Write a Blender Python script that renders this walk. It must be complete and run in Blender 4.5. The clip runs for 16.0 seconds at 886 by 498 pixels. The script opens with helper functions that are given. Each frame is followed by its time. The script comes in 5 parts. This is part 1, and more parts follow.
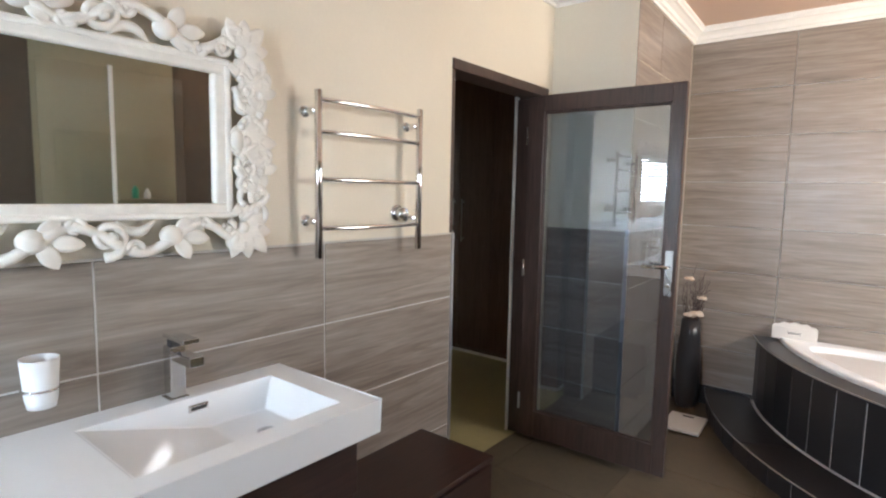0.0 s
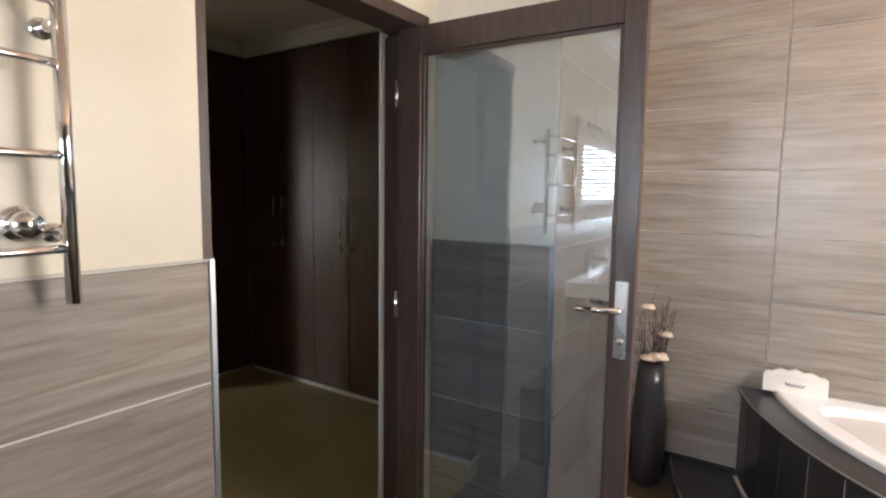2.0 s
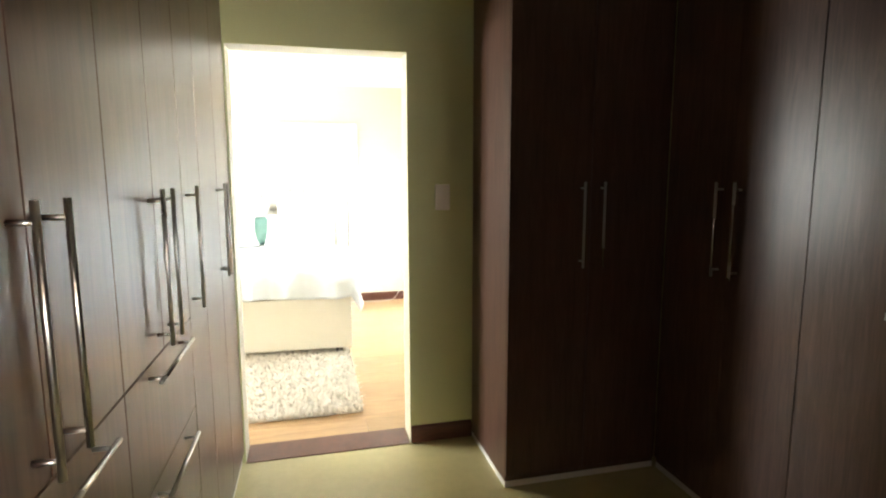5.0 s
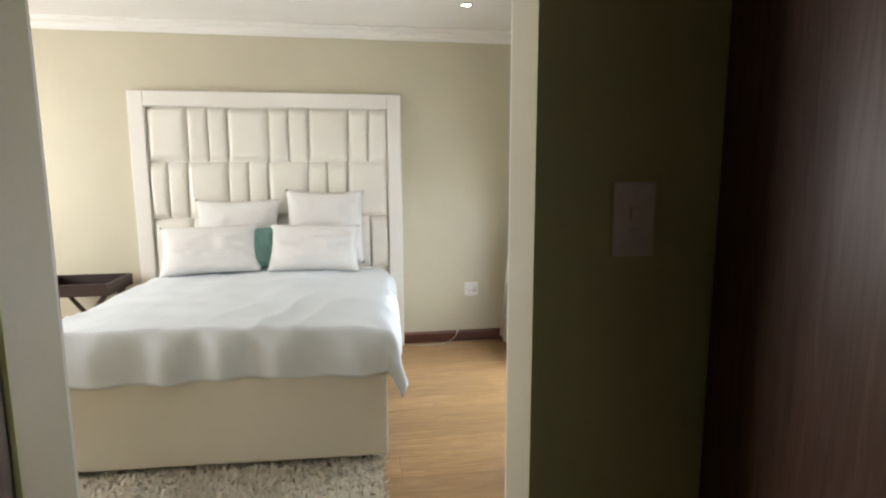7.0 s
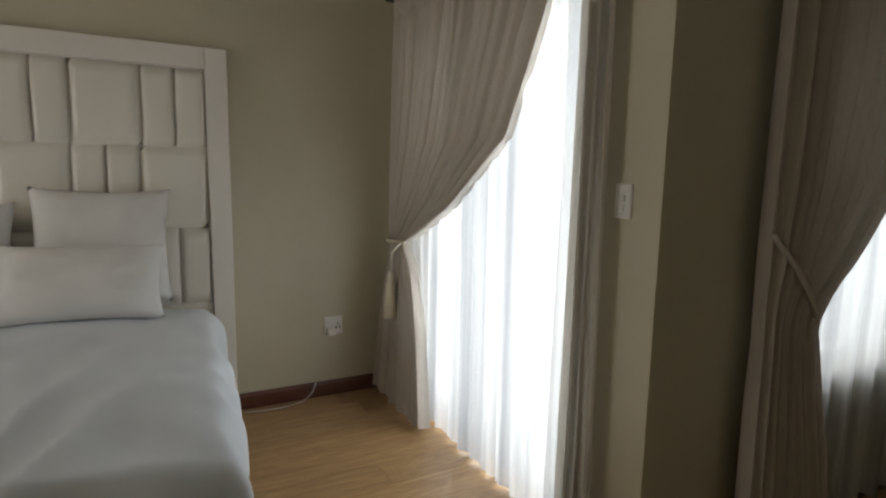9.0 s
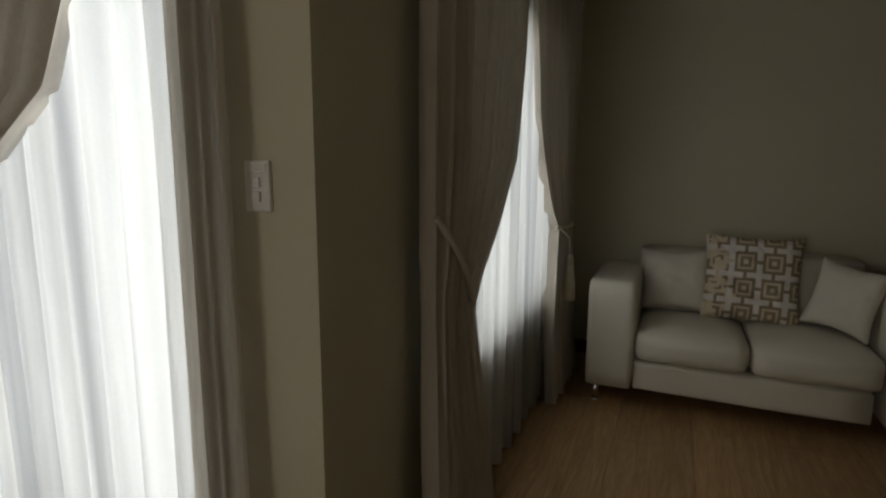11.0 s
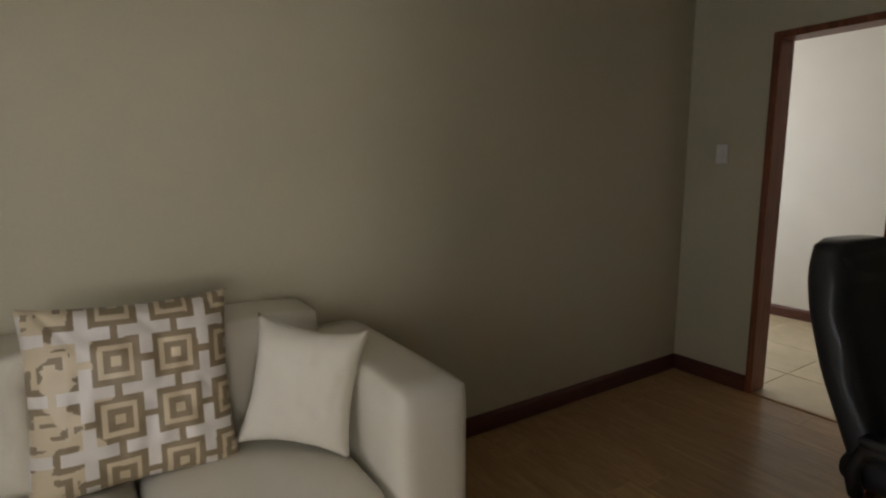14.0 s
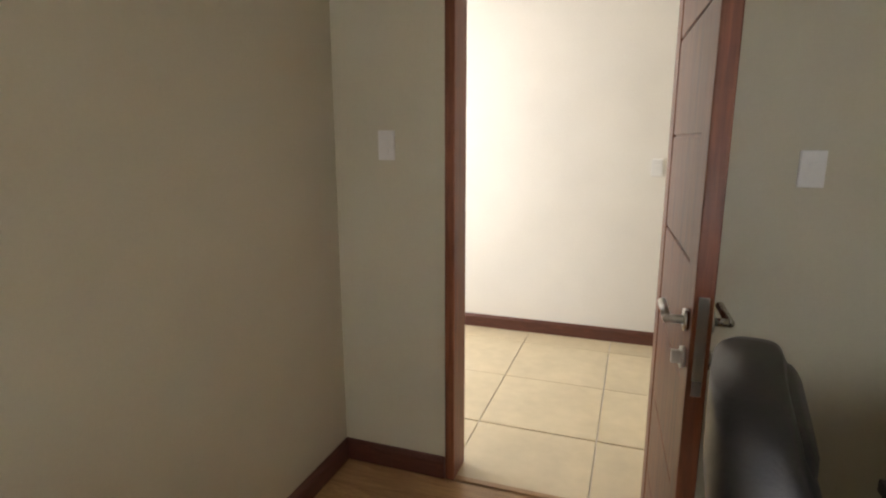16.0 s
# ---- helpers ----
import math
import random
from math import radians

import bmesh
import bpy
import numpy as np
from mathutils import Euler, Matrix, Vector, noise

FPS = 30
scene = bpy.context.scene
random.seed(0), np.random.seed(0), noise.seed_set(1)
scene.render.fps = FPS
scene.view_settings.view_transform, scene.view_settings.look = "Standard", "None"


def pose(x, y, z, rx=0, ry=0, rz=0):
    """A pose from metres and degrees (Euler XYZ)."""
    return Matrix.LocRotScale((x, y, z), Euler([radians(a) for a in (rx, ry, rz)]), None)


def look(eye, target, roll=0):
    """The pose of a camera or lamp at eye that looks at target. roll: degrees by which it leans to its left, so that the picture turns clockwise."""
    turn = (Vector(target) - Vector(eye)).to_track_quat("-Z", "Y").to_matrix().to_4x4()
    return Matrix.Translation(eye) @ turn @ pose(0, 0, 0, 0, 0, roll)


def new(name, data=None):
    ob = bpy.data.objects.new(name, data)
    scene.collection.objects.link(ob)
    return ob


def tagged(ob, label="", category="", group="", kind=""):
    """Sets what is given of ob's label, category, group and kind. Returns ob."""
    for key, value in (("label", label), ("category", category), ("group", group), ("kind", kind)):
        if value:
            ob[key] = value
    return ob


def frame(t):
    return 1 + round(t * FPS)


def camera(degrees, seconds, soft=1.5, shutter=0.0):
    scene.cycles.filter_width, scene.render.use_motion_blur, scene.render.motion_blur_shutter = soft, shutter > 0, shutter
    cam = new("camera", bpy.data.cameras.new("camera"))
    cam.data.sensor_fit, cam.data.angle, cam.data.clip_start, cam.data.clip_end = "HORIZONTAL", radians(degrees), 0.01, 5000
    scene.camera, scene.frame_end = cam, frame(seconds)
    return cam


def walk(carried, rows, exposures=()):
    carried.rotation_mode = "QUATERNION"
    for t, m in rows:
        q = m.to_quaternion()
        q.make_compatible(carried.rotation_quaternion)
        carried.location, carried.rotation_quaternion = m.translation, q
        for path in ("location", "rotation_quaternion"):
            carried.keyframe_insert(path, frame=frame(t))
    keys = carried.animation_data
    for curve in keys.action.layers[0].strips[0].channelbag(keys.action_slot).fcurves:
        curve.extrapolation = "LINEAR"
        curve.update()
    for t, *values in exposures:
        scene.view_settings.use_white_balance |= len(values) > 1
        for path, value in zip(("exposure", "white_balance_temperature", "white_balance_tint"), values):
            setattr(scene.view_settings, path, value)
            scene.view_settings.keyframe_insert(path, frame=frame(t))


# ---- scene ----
cam = camera(78.4, 16.0, 2.2)
PATH = [
    (0, (-0.185, 0.504, 1.552), (-1.43, 2.056, 1.345), 1.1),
    (0.5, (-0.258, 0.708, 1.528), (-1.396, 2.342, 1.337), 0.9),
    (1, (-0.367, 1.056, 1.537), (-1.444, 2.729, 1.337), 0.9),
    (1.5, (-0.48, 1.413, 1.537), (-1.553, 3.088, 1.332), 0.8),
    (2, (-0.572, 1.792, 1.528), (-1.682, 3.443, 1.327), 0.8),
    (2.5, (-0.676, 2.117, 1.525), (-2.005, 3.598, 1.322), 0.5),
    (3, (-0.858, 2.393, 1.53), (-2.41, 3.638, 1.326), 0.1),
    (3.5, (-1.041, 2.649, 1.51), (-2.775, 3.625, 1.307), 0.0),
    (4, (-1.321, 2.835, 1.505), (-3.176, 3.551, 1.297), -0.1),
    (4.2, (-1.471, 2.864, 1.528), (-3.346, 3.52, 1.303), -0.1),
    (6.5, (-3.657, 3.154, 1.519), (-5.614, 3.463, 1.239), -0.2),
    (7, (-4.127, 3.176, 1.497), (-6.084, 3.48, 1.215), -0.2),
    (7.5, (-4.533, 3.157, 1.486), (-6.49, 3.461, 1.206), -0.2),
    (8, (-4.88, 3.198, 1.493), (-6.832, 3.516, 1.197), -0.0),
    (8.5, (-5.156, 3.223, 1.481), (-7.073, 3.712, 1.19), 0.4),
    (9, (-5.357, 3.186, 1.457), (-7.117, 4.098, 1.186), 1.1),
    (9.5, (-5.507, 3.254, 1.434), (-7.065, 4.478, 1.16), 1.2),
    (9.7, (-5.559, 3.295, 1.444), (-7.031, 4.618, 1.158), 1.1),
    (11.8, (-5.876, 3.94, 1.435), (-6.156, 5.892, 1.104), 0.2),
    (12, (-5.874, 4.069, 1.432), (-6.023, 6.035, 1.099), 0.3),
    (12.5, (-5.862, 4.425, 1.404), (-5.648, 6.387, 1.082), 0.5),
    (13, (-5.859, 4.828, 1.38), (-5.34, 6.736, 1.08), 0.8),
    (13.5, (-5.669, 5.214, 1.38), (-4.862, 7.018, 1.072), 0.1),
    (14, (-5.456, 5.55, 1.378), (-4.37, 7.201, 1.073), -0.2),
    (14.5, (-5.228, 5.817, 1.405), (-3.885, 7.264, 1.085), -0.2),
    (15, (-4.916, 6.092, 1.465), (-3.334, 7.257, 1.093), -0.6),
    (15.5, (-4.553, 6.337, 1.502), (-2.821, 7.251, 1.096), -0.5),
    (16, (-4.203, 6.467, 1.467), (-2.356, 7.122, 1.068), -0.1),
]
EXPOSURES = [
    (0.0, 1.9, 5900, 8), (1.0, 1.85, 5900, 8), (1.5, 1.98, 6000, 8), (2.0, 2.1, 6050, 8), (2.5, 2.25, 6150, 8), (3.0, 2.7, 6300, 8), (3.5, 3.3, 6250, 6), (4.0, 3.65, 6250, 4), (4.4, 3.6, 6250, 4),
    (6.2, 1.5, 6300, 8), (7.0, 0.95, 6250, 9), (7.5, 0.5, 6300, 10), (8.0, 0.13, 6400, 10), (8.5, 0.04, 6500, 10), (9.0, -0.75, 6550, 10), (9.5, -1.55, 6400, 8), (9.7, -1.7, 6400, 8),
    (11.8, -0.85, 7100, 10), (12.0, -0.75, 7100, 10), (12.5, -0.3, 6850, 10), (13.0, -0.14, 6750, 11), (13.5, 0.15, 6800, 13), (14.0, 0.5, 6800, 14), (14.5, 0.9, 7000, 16), (15.0, 1.5, 7100, 17), (15.5, 1.9, 7050, 17), (16.0, 2.05, 6850, 17),
]

walk(cam, [(t, look(eye, target, roll)) for t, eye, target, roll in PATH], EXPOSURES)

# ---- world, sun, large lights ----
world = bpy.data.worlds.new("world")
scene.world = world
world.use_nodes = True
wn = world.node_tree.nodes
sky = wn.new("ShaderNodeTexSky")
sky.sky_type = "NISHITA"
sky.sun_disc = False
sky.sun_elevation, sky.sun_rotation = radians(55), radians(75)
wn["Background"].inputs["Strength"].default_value = 0.13
world.node_tree.links.new(sky.outputs["Color"], wn["Background"].inputs["Color"])


def sun_lamp(strength, elevation, azimuth):
    d = bpy.data.lights.new("sun", "SUN")
    d.energy, d.angle, d.color = strength, radians(0.5), (1.0, 0.95, 0.87)
    ob = new("sun", d)
    e, a = radians(elevation), radians(azimuth)
    way = Vector((math.sin(a) * math.cos(e), math.cos(a) * math.cos(e), math.sin(e)))
    ob.matrix_world = look(way * 30, (0, 0, 0))
    return ob


sun_lamp(3.0, 55, 75)


def window_light(x, y, z, w, h, toward, power, color=(0.93, 0.97, 1.0)):
    """The sky's light through a window opening."""
    d = bpy.data.lights.new("window_light", "AREA")
    d.shape, d.size, d.size_y, d.energy, d.color = "RECTANGLE", w, h, power, color
    ob = new("window_light", d)
    ob.matrix_world = look((x, y, z), (x + toward[0], y + toward[1], z))
    return ob


window_light(-7.6, 4.86, 1.15, 1.4, 2.1, (0, -1), 88)
window_light(-6.84, 6.1, 1.38, 1.7, 1.4, (1, 0), 46)
window_light(-7.3, -0.56, 1.45, 1.8, 1.3, (0, 1), 50, (1.0, 0.95, 0.9))
window_light(-0.75, -1.52, 1.65, 1.5, 1.0, (0, 1), 102, (0.82, 0.91, 1.0))
window_light(1.52, 3.7, 1.75, 1.3, 1.0, (-1, 0), 12, (0.80, 0.91, 1.0))
# Added lamp that brightens the hall, set before an unseen window.
window_light(-1.1, 9.0, 1.5, 1.5, 1.6, (0, -1), 11)
# Added warm lamp aimed up from the window, for sunlight bounced off paving.
d = bpy.data.lights.new("paving_bounce", "AREA")
d.shape, d.size, d.size_y, d.energy, d.color = "RECTANGLE", 1.3, 0.9, 19, (1.0, 0.70, 0.43)
new("paving_bounce", d).matrix_world = look((1.42, 3.7, 1.72), (0.42, 4.1, 2.55))


# ---- materials ----
def coords(nt, scale=(1, 1, 1), spin=True):
    tc = nt.nodes.new("ShaderNodeTexCoord")
    mp = nt.nodes.new("ShaderNodeMapping")
    mp.inputs["Scale"].default_value = scale
    nt.links.new(tc.outputs["Object"], mp.inputs["Vector"])
    if spin:
        oi = nt.nodes.new("ShaderNodeObjectInfo")
        mu = nt.nodes.new("ShaderNodeVectorMath")
        mu.operation = "SCALE"
        mu.inputs[0].default_value = (37.0, 21.0, 53.0)
        nt.links.new(oi.outputs["Random"], mu.inputs["Scale"])
        nt.links.new(mu.outputs["Vector"], mp.inputs["Location"])
    return mp.outputs["Vector"]


def noise_tex(nt, vec, scale, detail=4.0, rough=0.55, dist=0.0):
    n = nt.nodes.new("ShaderNodeTexNoise")
    n.inputs["Scale"].default_value = scale
    n.inputs["Detail"].default_value = detail
    n.inputs["Roughness"].default_value = rough
    n.inputs["Distortion"].default_value = dist
    nt.links.new(vec, n.inputs["Vector"])
    return n.outputs["Fac"]


def ramp(nt, fac, stops):
    r = nt.nodes.new("ShaderNodeValToRGB")
    el = r.color_ramp.elements
    while len(el) < len(stops):
        el.new(0.5)
    for e, (p, c) in zip(el, stops):
        e.position, e.color = p, (*c, 1)
    nt.links.new(fac, r.inputs["Fac"])
    return r.outputs["Color"]


def blend(nt, fac, a, b, mode="MIX"):
    m = nt.nodes.new("ShaderNodeMix")
    m.data_type, m.blend_type = "RGBA", mode
    if isinstance(fac, (int, float)):
        m.inputs[0].default_value = fac
    else:
        nt.links.new(fac, m.inputs[0])
    for sock, v in ((m.inputs[6], a), (m.inputs[7], b)):
        if isinstance(v, tuple):
            sock.default_value = (*v, 1)
        else:
            nt.links.new(v, sock)
    return m.outputs[2]


def bump(nt, height, strength, distance=0.01):
    b = nt.nodes.new("ShaderNodeBump")
    b.inputs["Strength"].default_value, b.inputs["Distance"].default_value = strength, distance
    nt.links.new(height, b.inputs["Height"])
    return b.outputs["Normal"]


def shade(c, k):
    return tuple(min(1.0, v * k) for v in c)


def material(name, color, rough=0.5, metal=0.0, var=0.08, scale=(1, 1, 1), grain=60.0, blotch=2.0, bumps=0.15, rough_var=0.08, coat=0.0, spin=True, sheen=0.0):
    """A surface with grain and blotches, in colour, gloss and fine relief."""
    m = bpy.data.materials.new(name)
    m.use_nodes = True
    nt = m.node_tree
    bs = nt.nodes["Principled BSDF"]
    vec = coords(nt, scale, spin)
    fine, broad = noise_tex(nt, vec, grain, 5), noise_tex(nt, vec, blotch, 3)
    c1 = ramp(nt, broad, [(0.3, shade(color, 1 - var)), (0.7, shade(color, 1 + var))])
    c2 = ramp(nt, fine, [(0.3, shade((1, 1, 1), 1 - var)), (0.7, (1, 1, 1))])
    nt.links.new(blend(nt, 1.0, c1, c2, "MULTIPLY"), bs.inputs["Base Color"])
    rr = nt.nodes.new("ShaderNodeMapRange")
    rr.inputs[3].default_value, rr.inputs[4].default_value = max(0.02, rough - rough_var), min(1, rough + rough_var)
    nt.links.new(broad, rr.inputs[0])
    nt.links.new(rr.outputs[0], bs.inputs["Roughness"])
    bs.inputs["Metallic"].default_value = metal
    bs.inputs["Coat Weight"].default_value = coat
    bs.inputs["Sheen Weight"].default_value = sheen
    if bumps:
        nt.links.new(bump(nt, fine, bumps, 0.002), bs.inputs["Normal"])
    return m


def wood(name, dark, light, scale, rough=0.4, coat=0.0, piece=0.12, bumps=0.12, fine=14.0, soft=0.8):
    """Grain stretched along the axis whose scale is small; each piece takes its own tone and its own grain."""
    m = bpy.data.materials.new(name)
    m.use_nodes = True
    nt = m.node_tree
    bs = nt.nodes["Principled BSDF"]
    vec = coords(nt, scale)
    a, b = noise_tex(nt, vec, 3.0, 6, 0.6, 1.2), noise_tex(nt, vec, fine, 5, 0.6)
    c1 = ramp(nt, a, [(0.28, dark), (0.5, tuple((p + q) / 2 for p, q in zip(dark, light))), (0.72, light)])
    c2 = ramp(nt, b, [(0.3, (0.75, 0.75, 0.75)), (0.65, (1, 1, 1))])
    col = blend(nt, soft, c1, c2, "MULTIPLY")
    oi = nt.nodes.new("ShaderNodeObjectInfo")
    tone = ramp(nt, oi.outputs["Random"], [(0.0, shade((1, 1, 1), 1 - piece)), (1.0, (1, 1, 1))])
    nt.links.new(blend(nt, 1.0, col, tone, "MULTIPLY"), bs.inputs["Base Color"])
    rr = nt.nodes.new("ShaderNodeMapRange")
    rr.inputs[3].default_value, rr.inputs[4].default_value = rough - 0.06, rough + 0.1
    nt.links.new(b, rr.inputs[0])
    nt.links.new(rr.outputs[0], bs.inputs["Roughness"])
    bs.inputs["Coat Weight"].default_value = coat
    nt.links.new(bump(nt, b, bumps, 0.002), bs.inputs["Normal"])
    return m


def glass(name, color=(1, 1, 1), rough=0.0, tint=0.0, gloss=0.04):
    """A thin pane: clear, with a mirror's gloss by angle."""
    m = bpy.data.materials.new(name)
    m.use_nodes = True
    nt = m.node_tree
    nt.nodes.remove(nt.nodes["Principled BSDF"])
    tr, gl, lw, pw, sm, mx = (nt.nodes.new(k) for k in ("ShaderNodeBsdfTransparent", "ShaderNodeBsdfGlossy", "ShaderNodeLayerWeight", "ShaderNodeMath", "ShaderNodeMapRange", "ShaderNodeMixShader"))
    tr.inputs["Color"].default_value = (*shade(color, 1 - tint), 1)
    gl.inputs["Roughness"].default_value = rough
    pw.operation = "POWER"
    pw.inputs[1].default_value = 4.0
    sm.inputs[3].default_value, sm.inputs[4].default_value = gloss, 0.95
    nt.links.new(lw.outputs["Facing"], pw.inputs[0])
    nt.links.new(pw.outputs[0], sm.inputs[0])
    nt.links.new(sm.outputs[0], mx.inputs[0])
    nt.links.new(tr.outputs[0], mx.inputs[1])
    nt.links.new(gl.outputs[0], mx.inputs[2])
    nt.links.new(mx.outputs[0], nt.nodes["Material Output"].inputs["Surface"])
    return m


def sheer(name, color, clear):
    """Thin woven voile: part see-through, part glowing with the light behind it; fold shading is painted in."""
    m = bpy.data.materials.new(name)
    m.use_nodes = True
    nt = m.node_tree
    nt.nodes.remove(nt.nodes["Principled BSDF"])
    tr, tl, df, m1, m2 = (nt.nodes.new(k) for k in ("ShaderNodeBsdfTransparent", "ShaderNodeBsdfTranslucent", "ShaderNodeBsdfDiffuse", "ShaderNodeMixShader", "ShaderNodeMixShader"))
    vec = coords(nt, (1, 1, 1))
    weave = noise_tex(nt, vec, 300.0, 2)
    # Upright streaks: fold shading put into the colour, with denser cloth where dark.
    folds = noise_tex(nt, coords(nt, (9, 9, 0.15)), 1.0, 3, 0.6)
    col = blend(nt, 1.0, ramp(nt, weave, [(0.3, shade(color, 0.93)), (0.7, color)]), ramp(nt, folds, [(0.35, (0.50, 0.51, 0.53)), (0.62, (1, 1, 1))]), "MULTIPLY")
    open_ = nt.nodes.new("ShaderNodeMapRange")
    open_.inputs[1].default_value, open_.inputs[2].default_value = 0.35, 0.65
    open_.inputs[3].default_value, open_.inputs[4].default_value = clear * 0.3, clear * 1.6
    nt.links.new(folds, open_.inputs[0])
    nt.links.new(col, tl.inputs["Color"])
    nt.links.new(col, df.inputs["Color"])
    m1.inputs[0].default_value = 0.45
    nt.links.new(tl.outputs[0], m1.inputs[1])
    nt.links.new(df.outputs[0], m1.inputs[2])
    nt.links.new(open_.outputs[0], m2.inputs[0])
    nt.links.new(m1.outputs[0], m2.inputs[1])
    nt.links.new(tr.outputs[0], m2.inputs[2])
    nt.links.new(m2.outputs[0], nt.nodes["Material Output"].inputs["Surface"])
    return m


def glow(name, color, strength):
    m = bpy.data.materials.new(name)
    m.use_nodes = True
    bs = m.node_tree.nodes["Principled BSDF"]
    bs.inputs["Base Color"].default_value = (*color, 1)
    bs.inputs["Emission Color"].default_value = (*color, 1)
    bs.inputs["Emission Strength"].default_value = strength
    return m


CREAM = material("cream_paint", (0.74, 0.68, 0.56), 0.45, var=0.03, grain=90, bumps=0.12)
OLIVE = material("olive_beige_paint", (0.58, 0.54, 0.41), 0.5, var=0.03, grain=90, bumps=0.12)
GREEN = material("green_paint", (0.56, 0.59, 0.31), 0.5, var=0.03, grain=90, bumps=0.12)
HALL = material("hall_cream_paint", (0.80, 0.77, 0.70), 0.55, var=0.03, grain=90, bumps=0.12)
WHITE = material("white_plaster", (0.82, 0.80, 0.76), 0.6, var=0.02, grain=70, bumps=0.08)
TAUPE = material("taupe_plaster", (0.58, 0.42, 0.32), 0.6, var=0.03, grain=70, bumps=0.08)
GROUT = material("grout", (0.60, 0.57, 0.53), 0.85, var=0.06, grain=150)
TILE_Y = wood("wood_look_tile_along_y", (0.20, 0.165, 0.138), (0.40, 0.345, 0.295), (3.2, 0.5, 7.5), 0.30, piece=0.10, bumps=0.06, fine=13.0, soft=0.75)
TILE_X = wood("wood_look_tile_along_x", (0.20, 0.165, 0.138), (0.40, 0.345, 0.295), (0.5, 3.2, 7.5), 0.30, piece=0.10, bumps=0.06, fine=13.0, soft=0.75)
FLOOR_GROUT = material("brown_floor_grout", (0.12, 0.10, 0.072), 0.85, var=0.08, grain=150)
FLOOR_TILE = material("bathroom_floor_tile", (0.115, 0.092, 0.060), 0.35, var=0.16, grain=30, blotch=4, bumps=0.05)
BLACK_TILE = material("black_tile", (0.026, 0.025, 0.028), 0.30, var=0.12, grain=80, bumps=0.05, rough_var=0.03)
PALE_GROUT = material("pale_grout", (0.66, 0.64, 0.62), 0.8, var=0.08, grain=150)
WENGE = wood("dark_wenge", (0.068, 0.032, 0.021), (0.155, 0.08, 0.055), (12, 12, 0.9), 0.30, piece=0.1, bumps=0.05)
BROWN_FRAME = wood("brown_door_frame", (0.050, 0.029, 0.023), (0.10, 0.061, 0.048), (12, 12, 0.9), 0.35, piece=0.08, bumps=0.05)
ESPRESSO = wood("dark_espresso_veneer", (0.026, 0.011, 0.008), (0.055, 0.024, 0.017), (12, 0.9, 12), 0.35, piece=0.1, bumps=0.05)
MAHOGANY = wood("reddish_door_wood", (0.14, 0.036, 0.014), (0.31, 0.095, 0.034), (10, 10, 0.8), 0.45, coat=0.05, piece=0.1)
SKIRT = wood("dark_red_skirting", (0.075, 0.024, 0.015), (0.15, 0.05, 0.03), (2, 2, 14), 0.35, piece=0.1)
LAMINATE = wood("oak_laminate", (0.40, 0.23, 0.10), (0.64, 0.41, 0.20), (12, 0.9, 12), 0.3, piece=0.22, bumps=0.04)
KHAKI_FLOOR = material("khaki_floor", (0.48, 0.42, 0.20), 0.38, var=0.08, grain=25, blotch=3, bumps=0.05)
HALL_TILE = material("hall_floor_tile", (0.66, 0.55, 0.36), 0.22, var=0.06, grain=12, blotch=3, bumps=0.02)
CHROME = material("chrome", (0.75, 0.74, 0.74), 0.1, 1.0, var=0.02, grain=200, bumps=0.0, rough_var=0.03)
STEEL = material("brushed_steel", (0.55, 0.54, 0.52), 0.28, 1.0, var=0.05, grain=200, bumps=0.03)
ALU = material("aluminium_trim", (0.62, 0.64, 0.68), 0.35, 1.0, var=0.04, grain=150, bumps=0.02)
CERAMIC = material("white_ceramic", (0.82, 0.83, 0.84), 0.24, var=0.015, grain=10, bumps=0.0)
PANE = glass("clear_pane", (0.97, 0.98, 0.98))
DOOR_GLASS = glass("tinted_door_glass", (0.76, 0.81, 0.86), 0.0, 0.0, 0.21)
MIRROR = material("mirror_silver", (0.86, 0.88, 0.86), 0.015, 1.0, var=0.01, grain=3, bumps=0.0, rough_var=0.005)
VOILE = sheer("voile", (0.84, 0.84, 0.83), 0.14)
DRAPE = material("satin_drape", (0.55, 0.49, 0.415), 0.42, var=0.06, scale=(60, 60, 3), grain=8, bumps=0.1, sheen=0.3)
nt = DRAPE.node_tree
thin, both = nt.nodes.new("ShaderNodeBsdfTranslucent"), nt.nodes.new("ShaderNodeMixShader")
thin.inputs["Color"].default_value = (0.62, 0.57, 0.50, 1)
both.inputs[0].default_value = 0.07
nt.links.new(nt.nodes["Principled BSDF"].outputs[0], both.inputs[1])
nt.links.new(thin.outputs[0], both.inputs[2])
nt.links.new(both.outputs[0], nt.nodes["Material Output"].inputs["Surface"])
IVORY = material("ivory_cord", (0.70, 0.64, 0.50), 0.7, var=0.08, grain=250, bumps=0.3)
LEATHER = material("ivory_leatherette", (0.74, 0.70, 0.60), 0.38, var=0.03, grain=160, bumps=0.18)
HEAD_LEATHER = material("white_leatherette", (0.80, 0.77, 0.70), 0.33, var=0.02, grain=160, bumps=0.12)
WHITE_WOOD = material("white_lacquered_wood", (0.80, 0.77, 0.72), 0.4, var=0.02, grain=60, bumps=0.05)
CARVED = material("whitewashed_carving", (0.82, 0.79, 0.73), 0.55, var=0.06, grain=40, blotch=14, bumps=0.15)
LINEN = material("pale_blue_white_linen", (0.74, 0.79, 0.84), 0.8, var=0.03, grain=300, blotch=3, bumps=0.15, sheen=0.2)
PILLOW = material("white_cotton", (0.78, 0.77, 0.75), 0.8, var=0.03, grain=300, blotch=4, bumps=0.15, sheen=0.2)
TEAL = material("teal_cotton", (0.15, 0.28, 0.25), 0.8, var=0.06, grain=300, bumps=0.15)
